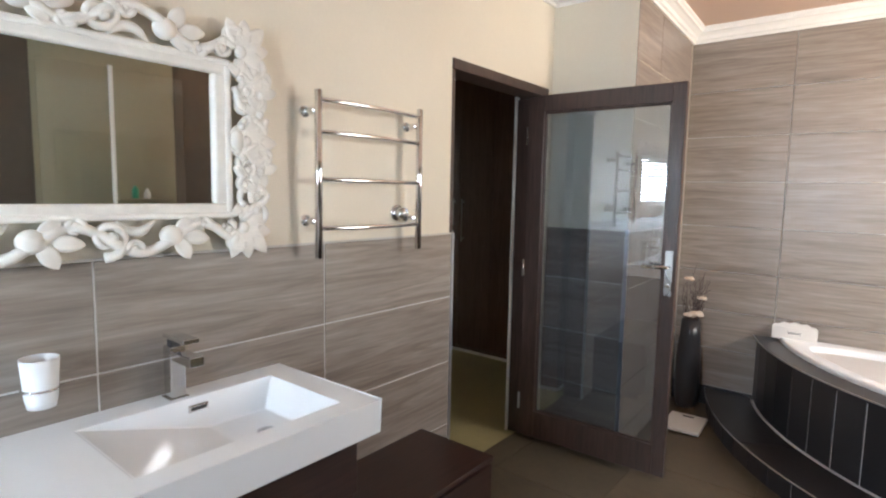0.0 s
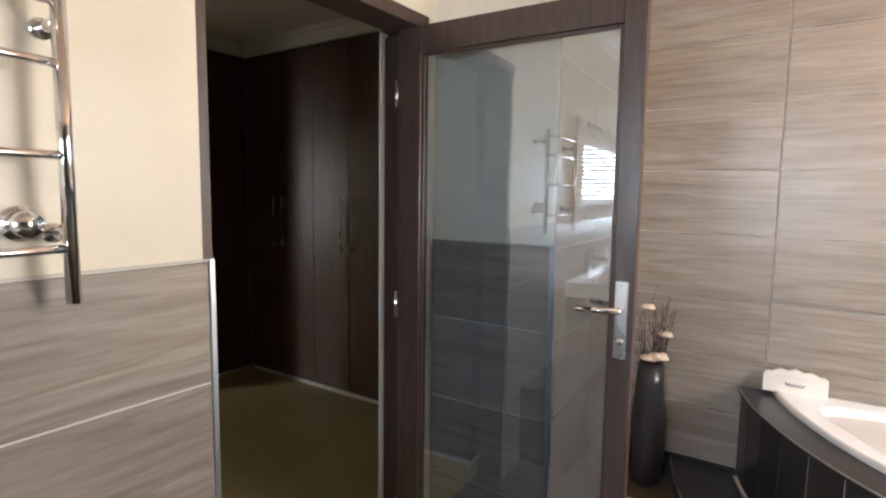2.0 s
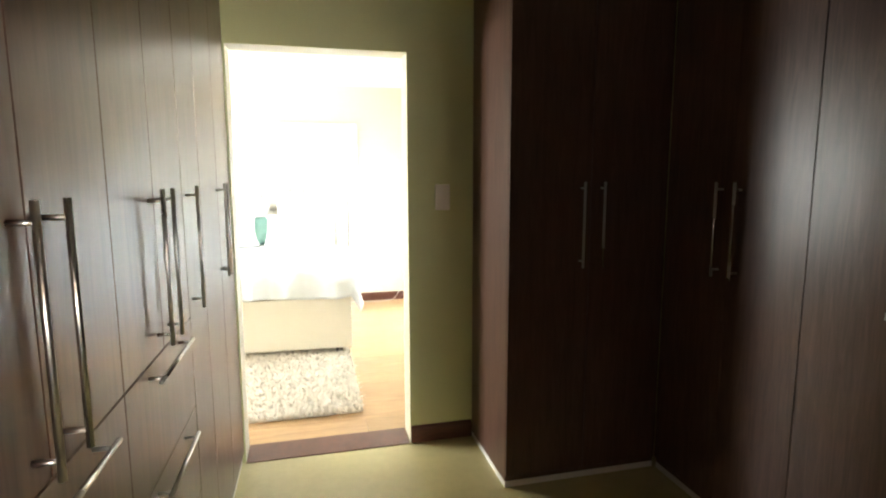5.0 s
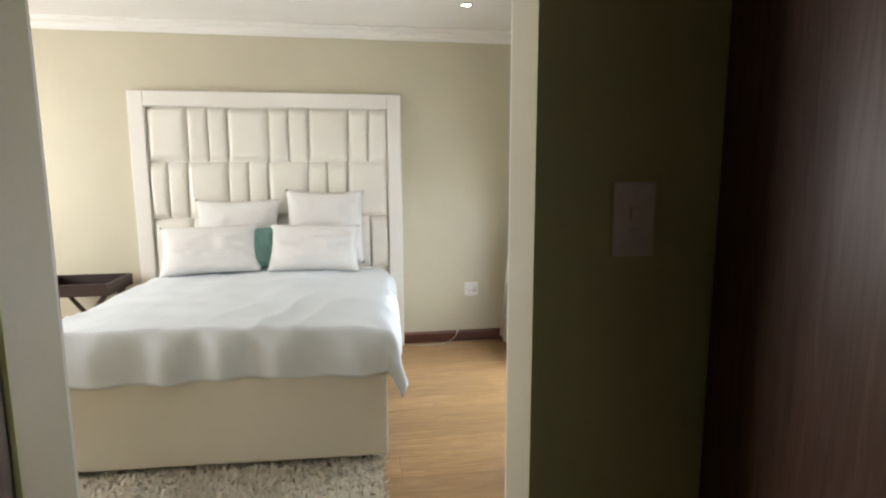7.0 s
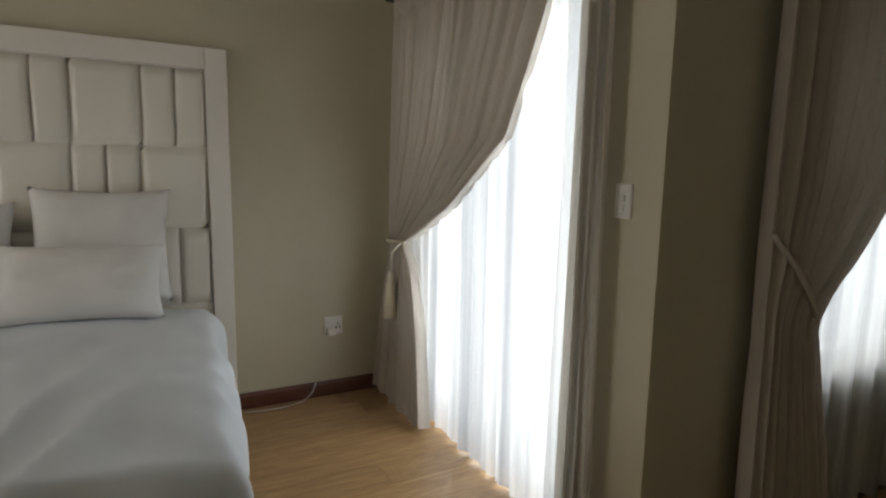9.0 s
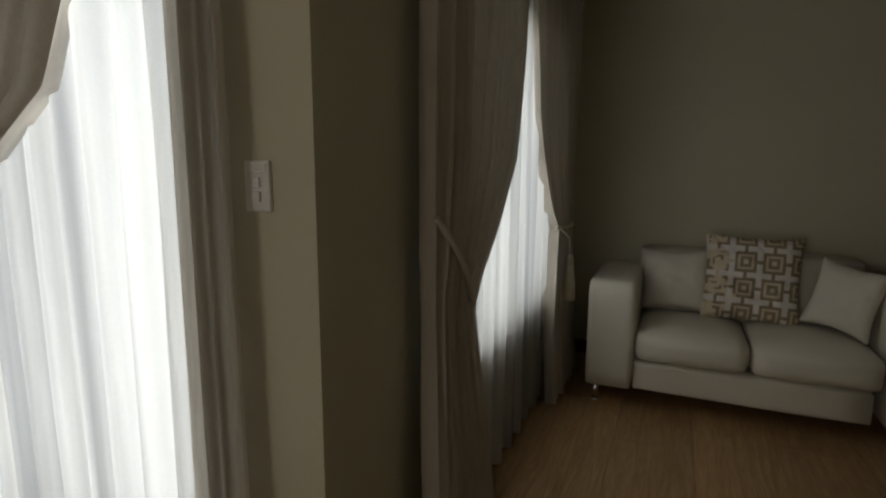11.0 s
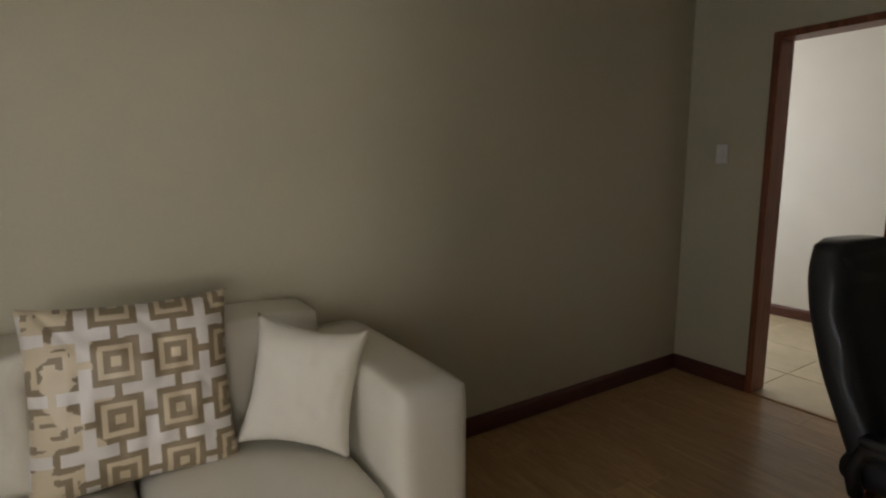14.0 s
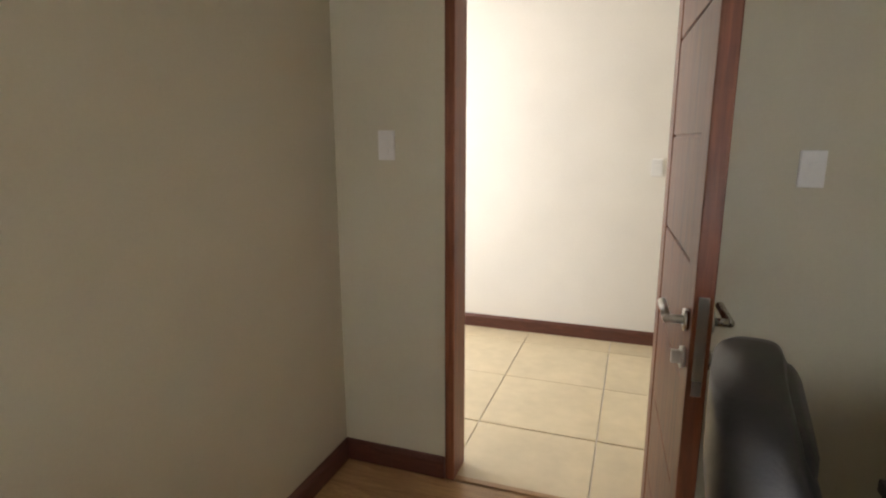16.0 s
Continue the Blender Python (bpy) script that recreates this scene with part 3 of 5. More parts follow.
# ---- bathroom: carved mirror ----
MY, MZ, HW, HH = 0.775, 1.70, 0.59, 0.195
mir = thing("wall_mirror", (-1.795, MY, MZ), "wall mirror in a whitewashed frame of carved scrolls and leaves", "mirror")
part("mirror_glass", boxes((0.004, 0.016, -HW - 0.01, HW + 0.01, -HH - 0.01, HH + 0.01)), MIRROR, mir, "silvered mirror glass")
for b in ((0.0, 0.034, -HW - 0.048, HW + 0.048, HH, HH + 0.040), (0.0, 0.034, -HW - 0.048, HW + 0.048, -HH - 0.040, -HH), (0.0, 0.034, -HW - 0.048, -HW, -HH, HH), (0.0, 0.034, HW, HW + 0.048, -HH, HH)):
    part("inner_frame", boxes(b, bevel=0.008, seg=3), CARVED, mir)

for b in ((0.0, 0.040, -HW - 0.050, HW + 0.050, HH + 0.026, HH + 0.044), (0.0, 0.040, -HW - 0.050, HW + 0.050, -HH - 0.044, -HH - 0.026), (0.0, 0.040, -HW - 0.052, -HW - 0.032, -HH - 0.026, HH + 0.026), (0.0, 0.040, HW + 0.032, HW + 0.052, -HH - 0.026, HH + 0.026)):
    part("frame_bead", boxes(b, bevel=0.007, seg=3), CARVED, mir)


def vine(points, r, x=0.032):
    return tube(bmesh.new(), [(x + 0.004 * math.sin(k * 0.9), y, z) for k, (y, z) in enumerate(points)], r, 8)


def curl(y, z, r, start, turns, hand, thick):
    """A carved spiral: from its outer end at the angle start, winding in to a knob."""
    pts = []
    for k in range(25):
        s = k / 24
        a = radians(start) + hand * turns * 2 * math.pi * s
        q = r * (1 - 0.78 * s)
        pts.append((y + q * math.cos(a), z + q * math.sin(a)))
    bm = vine(pts, lambda u: thick * (1.0 - 0.45 * u), 0.034)
    ball(bm, (0.036, pts[-1][0], pts[-1][1]), (thick * 1.1, thick * 1.25, thick * 1.25), 10)
    return bm


def leaf_lobe(y, z, length, width, turn, x=0.032):
    c, s_ = math.cos(radians(turn)), math.sin(radians(turn))

    def f(u, v):
        a, t = 2 * math.pi * u, v
        w = width * 0.5 * max(0.0, math.sin(math.pi * t ** 0.8)) ** 0.7
        q = w * math.cos(a)
        d = 0.5 * w * math.sin(a) - 0.25 * w * (math.cos(a) ** 8 < 0.02) + 0.008 * math.sin(math.pi * t)
        p = length * t
        return (x + d, y + p * c - q * s_, z + p * s_ + q * c)

    return sheet(bmesh.new(), f, 12, 8, True)


def leaf_group(y, z, size, turn, spread=44, n=3):
    for k in range(n):
        dt = (k - (n - 1) / 2) * spread
        part("leaf", leaf_lobe(y, z, size * (1.0 if abs(dt) < 1 else 0.85), size * 0.46, turn + dt), CARVED, mir, "", True)
    part("bud", ball(bmesh.new(), (0.036, y, z), (0.016, size * 0.17, size * 0.17), 10), CARVED, mir, "", True)


P = 0.33
for side in (1, -1):
    zc = side * (HH + 0.096)
    pts = [(-HW - 0.04 + 0.01 * k, zc + 0.038 * side * math.sin(2 * math.pi * (-HW + 0.01 * k) / P)) for k in range(int((2 * HW + 0.08) / 0.01) + 1)]
    part("vine", vine(pts, lambda u: 0.0145), CARVED, mir, "", True)
    k = 0
    y = -HW + 0.02
    while y < HW - 0.02:
        if k % 2:
            part("scroll", curl(y + 0.03, zc - side * 0.004, 0.050, 100 * side, 1.3, -side, 0.0135), CARVED, mir, "", True)
            part("scroll", curl(y + 0.10, zc + side * 0.030, 0.026, 180, 1.1, side, 0.010), CARVED, mir, "", True)
            part("tendril", vine([(y + 0.05 + 0.008 * q, zc - side * (0.050 - 0.030 * math.sin(q * 0.24))) for q in range(14)], lambda u: 0.014 * math.sin(math.pi * (0.12 + 0.8 * u)), 0.030), CARVED, mir, "", True)
        else:
            part("lobe", ball(bmesh.new(), (0.034, y + 0.030, zc - side * 0.006), (0.020, 0.034, 0.030), 14), CARVED, mir, "", True)
            part("leaf", leaf_lobe(y + 0.045, zc + side * 0.002, 0.075, 0.046, 58 * side), CARVED, mir, "", True)
            part("leaf", leaf_lobe(y + 0.062, zc - side * 0.004, 0.085, 0.044, 8 * side), CARVED, mir, "", True)
            part("leaf", leaf_lobe(y + 0.045, zc - side * 0.010, 0.070, 0.044, -48 * side), CARVED, mir, "", True)
            part("scroll", curl(y + 0.120, zc - side * 0.035, 0.024, 0, 1.1, -side, 0.010), CARVED, mir, "", True)
        y += P / 2
        k += 1
    yc = side * (HW + 0.118)
    for turn_, wide, thick in ((0.6, 0.046, 0.0125), (0.6 + math.pi, 0.042, 0.010)):
        pts = [(yc + wide * side * math.sin(2 * math.pi * z / 0.2 + turn_), z) for z in [(-HH - 0.05) + 0.01 * k for k in range(int((2 * HH + 0.10) / 0.01) + 1)]]
        part("vine", vine(pts, lambda u: thick), CARVED, mir, "", True)
    for k, z in enumerate((-0.165, -0.08, 0.075, 0.16)):
        hand = 1 if k % 2 else -1
        part("scroll", curl(yc - side * hand * 0.018, z, 0.036, 180 if hand > 0 else 0, 1.3, hand, 0.0115), CARVED, mir, "", True)
        part("scroll", curl(yc + side * (0.012 + hand * 0.034), z + 0.03, 0.028, 90, 1.2, -hand, 0.010), CARVED, mir, "", True)
        leaf_group(yc - side * 0.034, z + 0.03 * hand, 0.070, 90 * hand)
        leaf_group(yc + side * 0.030, z - 0.012 * hand, 0.082, 90 - side * 30 * hand)
    leaf_group(yc - side * 0.02, 0.0, 0.118, 0 if side > 0 else 180, 30, 5)
    part("bud", ball(bmesh.new(), (0.036, yc - side * 0.05, 0.0), (0.018, 0.024, 0.034), 12), CARVED, mir, "", True)
    for s2 in (1, -1):
        a = math.degrees(math.atan2(s2, side))
        leaf_group(side * (HW + 0.085), s2 * (HH + 0.075), 0.122, a, 34, 5)
        part("scroll", curl(side * (HW + 0.065), s2 * (HH + 0.11), 0.034, a, 1.4, side * s2, 0.012), CARVED, mir, "", True)
        part("scroll", curl(side * (HW + 0.130), s2 * (HH + 0.03), 0.036, a, 1.4, -side * s2, 0.012), CARVED, mir, "", True)
        part("scroll", curl(side * (HW + 0.03), s2 * (HH + 0.078), 0.028, a + 120, 1.2, side * s2, 0.010), CARVED, mir, "", True)

# ---- bathroom: vanity ----
basin = thing("washbasin", (-1.80, 0.5, 0.846), "white slab washbasin with a sloping rectangular bowl", "washbasin")
Y0, Y1 = -1.05, 1.096
bm = bmesh.new()
XO, BX0, BX1, BY0, BY1, T = 0.515, 0.10, 0.445, 0.45, 1.003, 0.098


def quad(bm, *vs):
    return bm.faces.new([bm.verts.new(v) for v in vs])


for q in (((0, Y0), (XO, Y0), (XO, BY0), (0, BY0)), ((0, BY1), (XO, BY1), (XO, Y1), (0, Y1)), ((0, BY0), (BX0, BY0), (BX0, BY1), (0, BY1)), ((BX1, BY0), (XO, BY0), (XO, BY1), (BX1, BY1))):
    quad(bm, *[(a, b, T) for a, b in q])
D0, D1 = 0.035, 0.095
bot = [(BX0 + 0.02, BY0 + 0.33, T - D1), (BX1 - 0.02, BY0 + 0.33, T - D1), (BX1 - 0.02, BY1 - 0.035, T - D1), (BX0 + 0.02, BY1 - 0.035, T - D1)]
rim = [(BX0, BY0, T), (BX1, BY0, T), (BX1, BY1, T), (BX0, BY1, T)]
for k in range(4):
    quad(bm, rim[k], rim[(k + 1) % 4], bot[(k + 1) % 4], bot[k])
quad(bm, *bot)
for q in (((XO, Y0, 0), (XO, Y1, 0), (XO, Y1, T), (XO, Y0, T)), ((0, Y1, 0), (XO, Y1, 0), (XO, Y1, T), (0, Y1, T)), ((0, Y0, 0), (XO, Y0, 0), (XO, Y0, T), (0, Y0, T)), ((0, Y0, 0), (0, Y1, 0), (0, Y1, T), (0, Y0, T)), ((0, Y0, -0.001), (XO, Y0, -0.001), (XO, Y1, -0.001), (0, Y1, -0.001))):
    quad(bm, *q)
bmesh.ops.remove_doubles(bm, verts=bm.verts, dist=0.0005)
bmesh.ops.bevel(bm, geom=[e for e in bm.edges if e.calc_length() > 0.05], offset=0.005, segments=2, profile=0.5, affect="EDGES")
part("basin", bm, CERAMIC, basin)
part("overflow", boxes((BX0 + 0.004, BX0 + 0.0125, 0.725, 0.785, T - 0.04, T - 0.018), bevel=0.003), CHROME, basin, "chrome overflow slot")
# Solid black strip on the chrome, painting the slot's inner shade.
part("overflow_slot", boxes((BX0 + 0.0125, BX0 + 0.0135, 0.733, 0.777, T - 0.034, T - 0.024)), BLACK_PLASTIC, basin)
part("drain", rods(0.028, ((0.28, 0.87, T - D1 + 0.002), (0.28, 0.87, T - D1 + 0.008)), n=24), CHROME, basin, "chrome drain", True)
tap = thing("basin_mixer", (-1.745, 1.215, 0.944), "square chrome basin mixer with a flat lever", "tap")
part("body", boxes((-0.022, 0.022, -0.022, 0.022, 0.0, 0.155), bevel=0.003), CHROME, tap)
part("base_plate", boxes((-0.028, 0.028, -0.028, 0.028, 0.0, 0.005), bevel=0.001), CHROME, tap)
part("spout", boxes((0.02, 0.135, -0.020, 0.020, 0.118, 0.145), bevel=0.003), CHROME, tap)
part("lever", boxes((-0.024, 0.105, -0.022, 0.022, 0.178, 0.190), bevel=0.002), CHROME, tap)
part("cartridge", boxes((-0.014, 0.014, -0.014, 0.014, 0.150, 0.18), bevel=0.002), BLACK_PLASTIC, tap)
van = thing("vanity_cabinet", (-1.80, 0.5, 0.0), "dark wenge vanity cabinet with push drawers under the basin", "cabinet")
part("carcass", boxes((0.002, 0.44, -1.05, 1.06, 0.445, 0.845), bevel=0.002), ESPRESSO, van)
for a, b in ((-1.045, 0.0), (0.006, 1.055)):
    for lo, hi in ((0.45, 0.63), (0.655, 0.82)):
        part("drawer_front", boxes((0.44, 0.46, a, b, lo, hi), bevel=0.002), ESPRESSO, van)
bench = thing("low_bench", (-1.80, 0.5, 0.0), "low dark wenge bench cupboard running beyond the basin", "cabinet")
part("carcass", boxes((0.002, 0.40, -1.05, 1.86, 0.06, 0.42), bevel=0.003), ESPRESSO, bench)
part("top", boxes((0.0, 0.415, -1.06, 1.872, 0.42, 0.443), bevel=0.003), ESPRESSO, bench)
part("plinth", boxes((0.002, 0.36, -1.04, 1.84, 0.0, 0.06)), BLACK_PLASTIC, bench)
for a, b in ((-1.045, -0.08), (-0.074, 0.9), (0.906, 1.855)):
    part("drawer_front", boxes((0.40, 0.418, a, b, 0.07, 0.41), bevel=0.002), ESPRESSO, bench)
tum = thing("tumbler_holder", (-1.80, 0.888, 1.02), "frosted glass tumbler in a chrome wall holder", "tumbler")
part("tumbler", lathe(bmesh.new(), [(0.030, 0.0), (0.034, 0.02), (0.041, 0.12), (0.038, 0.12), (0.031, 0.02), (0.010, 0.012)], (0.075, 0, 0), 24), material("frosted_glass", (0.80, 0.82, 0.83), 0.35, var=0.01), tum, "frosted glass tumbler", True)
bm = tube(bmesh.new(), [(0.075 + 0.038 * math.cos(a * math.pi / 12), 0.038 * math.sin(a * math.pi / 12), 0.045) for a in range(25)], 0.004, 8)
part("ring", bm, CHROME, tum, "chrome ring", True)
part("arm", rods(0.007, ((0.0, 0, 0.045), (0.037, 0, 0.045))), CHROME, tum, "", True)
part("rosette", rods(0.024, ((0.0, 0, 0.045), (0.008, 0, 0.045)), n=20), CHROME, tum, "", True)

# ---- bathroom: corner bath ----
CX, CY = 1.296, 4.838
OX, OY = 1.04, 5.29


def arc(r, k, n):
    """Point k of n on the bath's curve of radius r, from the tiled wall round to the window wall."""
    t0, t1 = math.pi + math.asin((OY - CY) / r), 1.5 * math.pi + math.asin((CX - OX) / r)
    t = t0 + (t1 - t0) * k / n
    return OX + r * math.cos(t), OY + r * math.sin(t)


bath = thing("corner_bath", (0, 0, 0), "white corner bath set in a curved black-tiled surround", "bath")
part("surround", prism(bmesh.new(), [arc(1.888, k, 48) for k in range(49)] + [(CX, CY)], 0.0, 0.565), PALE_GROUT, bath, "pale grouted curved masonry")
deck = bmesh.new()
o2, i2 = [arc(1.907, k, 48) for k in range(49)], [arc(1.74, k, 48) for k in range(49)]
lo_o, hi_o = [deck.verts.new((x, y, 0.567)) for x, y in o2], [deck.verts.new((x, y, 0.588)) for x, y in o2]
lo_i, hi_i = [deck.verts.new((x, y, 0.567)) for x, y in i2], [deck.verts.new((x, y, 0.588)) for x, y in i2]
for k in range(48):
    deck.faces.new((hi_o[k], hi_o[k + 1], hi_i[k + 1], hi_i[k]))
    deck.faces.new((lo_o[k], lo_o[k + 1], hi_o[k + 1], hi_o[k]))
    deck.faces.new((lo_i[k], lo_i[k + 1], hi_i[k + 1], hi_i[k]))
part("deck", deck, BLACK_TILE, bath, "black tiled deck")
rim = bmesh.new()
for k in range(48):
    a, b = arc(1.908, k, 48), arc(1.908, k + 1, 48)
    rod(rim, (a[0], a[1], 0.584), (b[0], b[1], 0.584), 0.0045, 6)
part("edge_trim", rim, ALU, bath, "slim metal edge trim of the deck")
BX, BY = 0.52, 4.22


def reach(t, r, x, y):
    """How far it is from the bowl's middle, in the way t, to the curve of radius r and to the two walls."""
    c, s_ = math.cos(t), math.sin(t)
    dx, dy = BX - OX, BY - OY
    b = dx * c + dy * s_
    d = [-b + math.sqrt(b * b - (dx * dx + dy * dy - r * r))]
    if c > 1e-6:
        d.append((x - BX) / c)
    if s_ > 1e-6:
        d.append((y - BY) / s_)
    return d


def tub_point(u, v):
    """v runs from the outer rim inwards, over the lip and down to the middle of the bowl."""
    t = 2 * math.pi * u
    ro = min(reach(t, 1.768, CX - 0.002, CY - 0.002))
    ri = sum(q ** -7 for q in reach(t, 1.665, CX - 0.11, CY - 0.075)) ** (-1 / 7)
    if v < 0.06:
        r, z = ro, 0.570 + 0.032 * v / 0.06
    elif v < 0.30:
        w = (v - 0.06) / 0.24
        r, z = ro + (ri - ro) * w, 0.602 + 0.010 * math.sin(math.pi * min(1.0, 0.5 + w * 0.5))
    else:
        w = (v - 0.30) / 0.70
        r, z = ri * (1 - 0.48 * min(1.0, w / 0.75) ** 1.6 - 0.50 * max(0.0, (w - 0.75) / 0.25)), 0.602 - 0.40 * math.sin(math.pi / 2 * min(1.0, w / 0.8)) ** 0.9
    return (BX + r * math.cos(t), BY + r * math.sin(t), z)


tubm = part("tub", sheet(bmesh.new(), tub_point, 120, 44, True), CERAMIC, bath, "white acrylic tub", True)
part("drain", rods(0.03, ((BX + 0.01, BY, 0.198), (BX + 0.01, BY, 0.208)), n=20), CHROME, tubm, "chrome drain", True)
step = thing("bath_step", (0, 0, 0), "low curved black-tiled step round the bath", "step")
part("riser_core", prism(bmesh.new(), [arc(2.178, k, 48) for k in range(49)] + [arc(1.88, k, 48) for k in range(48, -1, -1)], 0.0, 0.115), PALE_GROUT, step, "pale grouted step core")
for a, b in ((0, 14), (14, 29), (29, 48)):
    o = [arc(2.195, k + (0.06 if k == a else -0.06 if k == b else 0), 48) for k in range(a, b + 1)]
    i = [arc(1.912, k + (0.06 if k == a else -0.06 if k == b else 0), 48) for k in range(b, a - 1, -1)]
    part("tread_tile", prism(bmesh.new(), o + i, 0.117, 0.132), BLACK_TILE, step)
rim = bmesh.new()
for k in range(48):
    a, b = arc(2.196, k, 48), arc(2.196, k + 1, 48)
    rod(rim, (a[0], a[1], 0.128), (b[0], b[1], 0.128), 0.0045, 6)
part("edge_trim", rim, ALU, step, "slim metal edge trim of the step")
sign = thing("wooden_sign", (-0.575, 4.80, 0.606), "small white wooden sign with a scalloped top and script writing", "sign")
pts = [(-0.13, 0.0), (0.13, 0.0), (0.13, 0.085)] + [(0.13 - 0.26 * k / 16, 0.095 + 0.02 * math.sin(math.pi * k / 16) + 0.006 * math.cos(k * math.pi / 2)) for k in range(1, 16)] + [(-0.13, 0.085)]
bm = bmesh.new()
f0 = [bm.verts.new((x, -0.012, z)) for x, z in pts]
f1 = [bm.verts.new((x, 0.012, z)) for x, z in pts]
bm.faces.new(f0)
bm.faces.new(f1[::-1])
for k in range(len(pts)):
    bm.faces.new((f0[k], f0[(k + 1) % len(pts)], f1[(k + 1) % len(pts)], f1[k]))
part("board", bm, WHITE_WOOD, sign)
part("moulding", boxes((-0.128, 0.128, -0.017, -0.011, 0.078, 0.086), bevel=0.002), WHITE_WOOD, sign)
pts = [(-0.04 + 0.004 * k, -0.0135, 0.045 + 0.012 * math.sin(k * 1.7) * (1.2 if k == 1 else 0.8)) for k in range(21)]
part("script_line", tube(bmesh.new(), pts, 0.0016, 5), BLACK_PLASTIC, sign, "dark script line")
vase = thing("floor_vase", (-1.21, 4.715, 0.0), "tall matt black floor vase with dry twigs and cream flowers", "vase")
part("vase", lathe(bmesh.new(), [(0.062, 0.0), (0.075, 0.03), (0.088, 0.15), (0.085, 0.35), (0.07, 0.55), (0.062, 0.665), (0.055, 0.665), (0.05, 0.6)], n=28), BLACK_TILE, vase, "matt black vase", True)
rng = random.Random(4)
TWIG = material("dark_twig", (0.055, 0.03, 0.028), 0.8, var=0.2, grain=60)
PETAL = material("cream_petal", (0.72, 0.60, 0.48), 0.7, var=0.08, grain=60)
for k in range(26):
    a, l, r = rng.uniform(0, 6.28), rng.uniform(0.25, 0.47), rng.uniform(0.02, 0.10)
    p = [(0.03 * math.cos(a), 0.03 * math.sin(a), 0.6)]
    for s in range(1, 6):
        p.append((p[0][0] + r * math.cos(a + 0.3 * s * rng.uniform(-1, 1)) * s / 5, p[0][1] + r * math.sin(a) * s / 5, 0.6 + l * s / 5))
    part("twig", tube(bmesh.new(), p, lambda u: 0.0032 * (1 - 0.7 * u), 5), TWIG, vase)
for x, y, z, s in ((0.045, -0.05, 0.70, 0.05), (0.07, -0.03, 0.82, 0.036), (-0.02, -0.045, 0.955, 0.036), (0.0, -0.06, 0.69, 0.042)):
    bm = bmesh.new()
    for k in range(11):
        a, e = k * 2.4, 0.35 + 0.5 * (k % 3) / 2
        ball(bm, (x + s * 0.6 * math.cos(a) * math.cos(e), y + s * 0.6 * math.sin(a) * math.cos(e), z + s * 0.6 * math.sin(e)), (s * 0.5, s * 0.5, s * 0.3), 8)
    part("flower", bm, PETAL, vase, "cream cloth flower", True)
scale_ = thing("bathroom_scale", (-1.11, 4.32, 0.0), "flat white bathroom scale on the floor", "scale", turn=3)
part("platform", boxes((-0.118, 0.118, -0.155, 0.155, 0.012, 0.035), bevel=0.008, seg=3), PLASTIC, scale_)
part("display", boxes((-0.035, 0.035, 0.09, 0.115, 0.0345, 0.0362), bevel=0.002), BLACK_PLASTIC, scale_, "dark display")
for x in (-0.09, 0.09):
    for y in (-0.12, 0.12):
        part("foot", rods(0.014, ((x, y, 0), (x, y, 0.013))), BLACK_PLASTIC, scale_)

# ---- bathroom: the side that the mirror shows ----
sh = thing("shower_screen", (1.05, 2.13, 0.0), "clear glass shower screen with a white edge profile", "shower screen")
part("pane", boxes((-0.004, 0.004, -0.45, 0.52, 0.02, 2.4)), PANE, sh)
part("profile", boxes((-0.012, 0.012, -0.012, 0.012, 0.0, 2.42), bevel=0.003), PLASTIC, sh, "white upright profile")
SH_TILE = material("beige_shower_tile", (0.33, 0.30, 0.205), 0.35, var=0.06, grain=20)
structure("trim", boxes((1.27, 1.299, 1.70, 2.68, 0, 2.75)), SH_TILE, "beige tiled shower panel on the wall", "tiling")
DARK_TILE = material("dark_brown_tile", (0.10, 0.08, 0.06), 0.4, var=0.1, grain=20)
structure("trim", boxes((1.275, 1.299, -1.29, 1.70, 0, 2.75), (1.275, 1.299, 2.68, 3.0, 0, 2.75)), DARK_TILE, "dark brown tiled wall", "tiling")
structure("trim", boxes((1.15, 1.27, 2.2, 2.6, 1.44, 1.46)), SH_TILE, "small tiled shower shelf", "shelf")
for y, c, h in ((2.33, (0.05, 0.35, 0.20), 0.07), (2.42, (0.7, 0.7, 0.66), 0.05)):
    bt = part("bottle", lathe(bmesh.new(), [(0.022, 0), (0.024, 0.01), (0.024, h), (0.012, h + 0.012), (0.012, h + 0.028)], (1.2, y, 1.46), 16), material("bottle_plastic", c, 0.3, var=0.02), None, "", True)
    tagged(bt, "small plastic toiletry bottle on the shower shelf", "bottle", "toiletries")
blind = thing("venetian_blind", (-0.75, -1.34, 1.15), "white venetian blind over the bathroom window", "blind")
for k in range(20):
    bm = bmesh.new()
    rod(bm, (-0.74, 0, 0.04 + k * 0.049), (0.74, 0, 0.04 + k * 0.049), 0.018, 4)
    part("slat", bm, PLASTIC, blind)


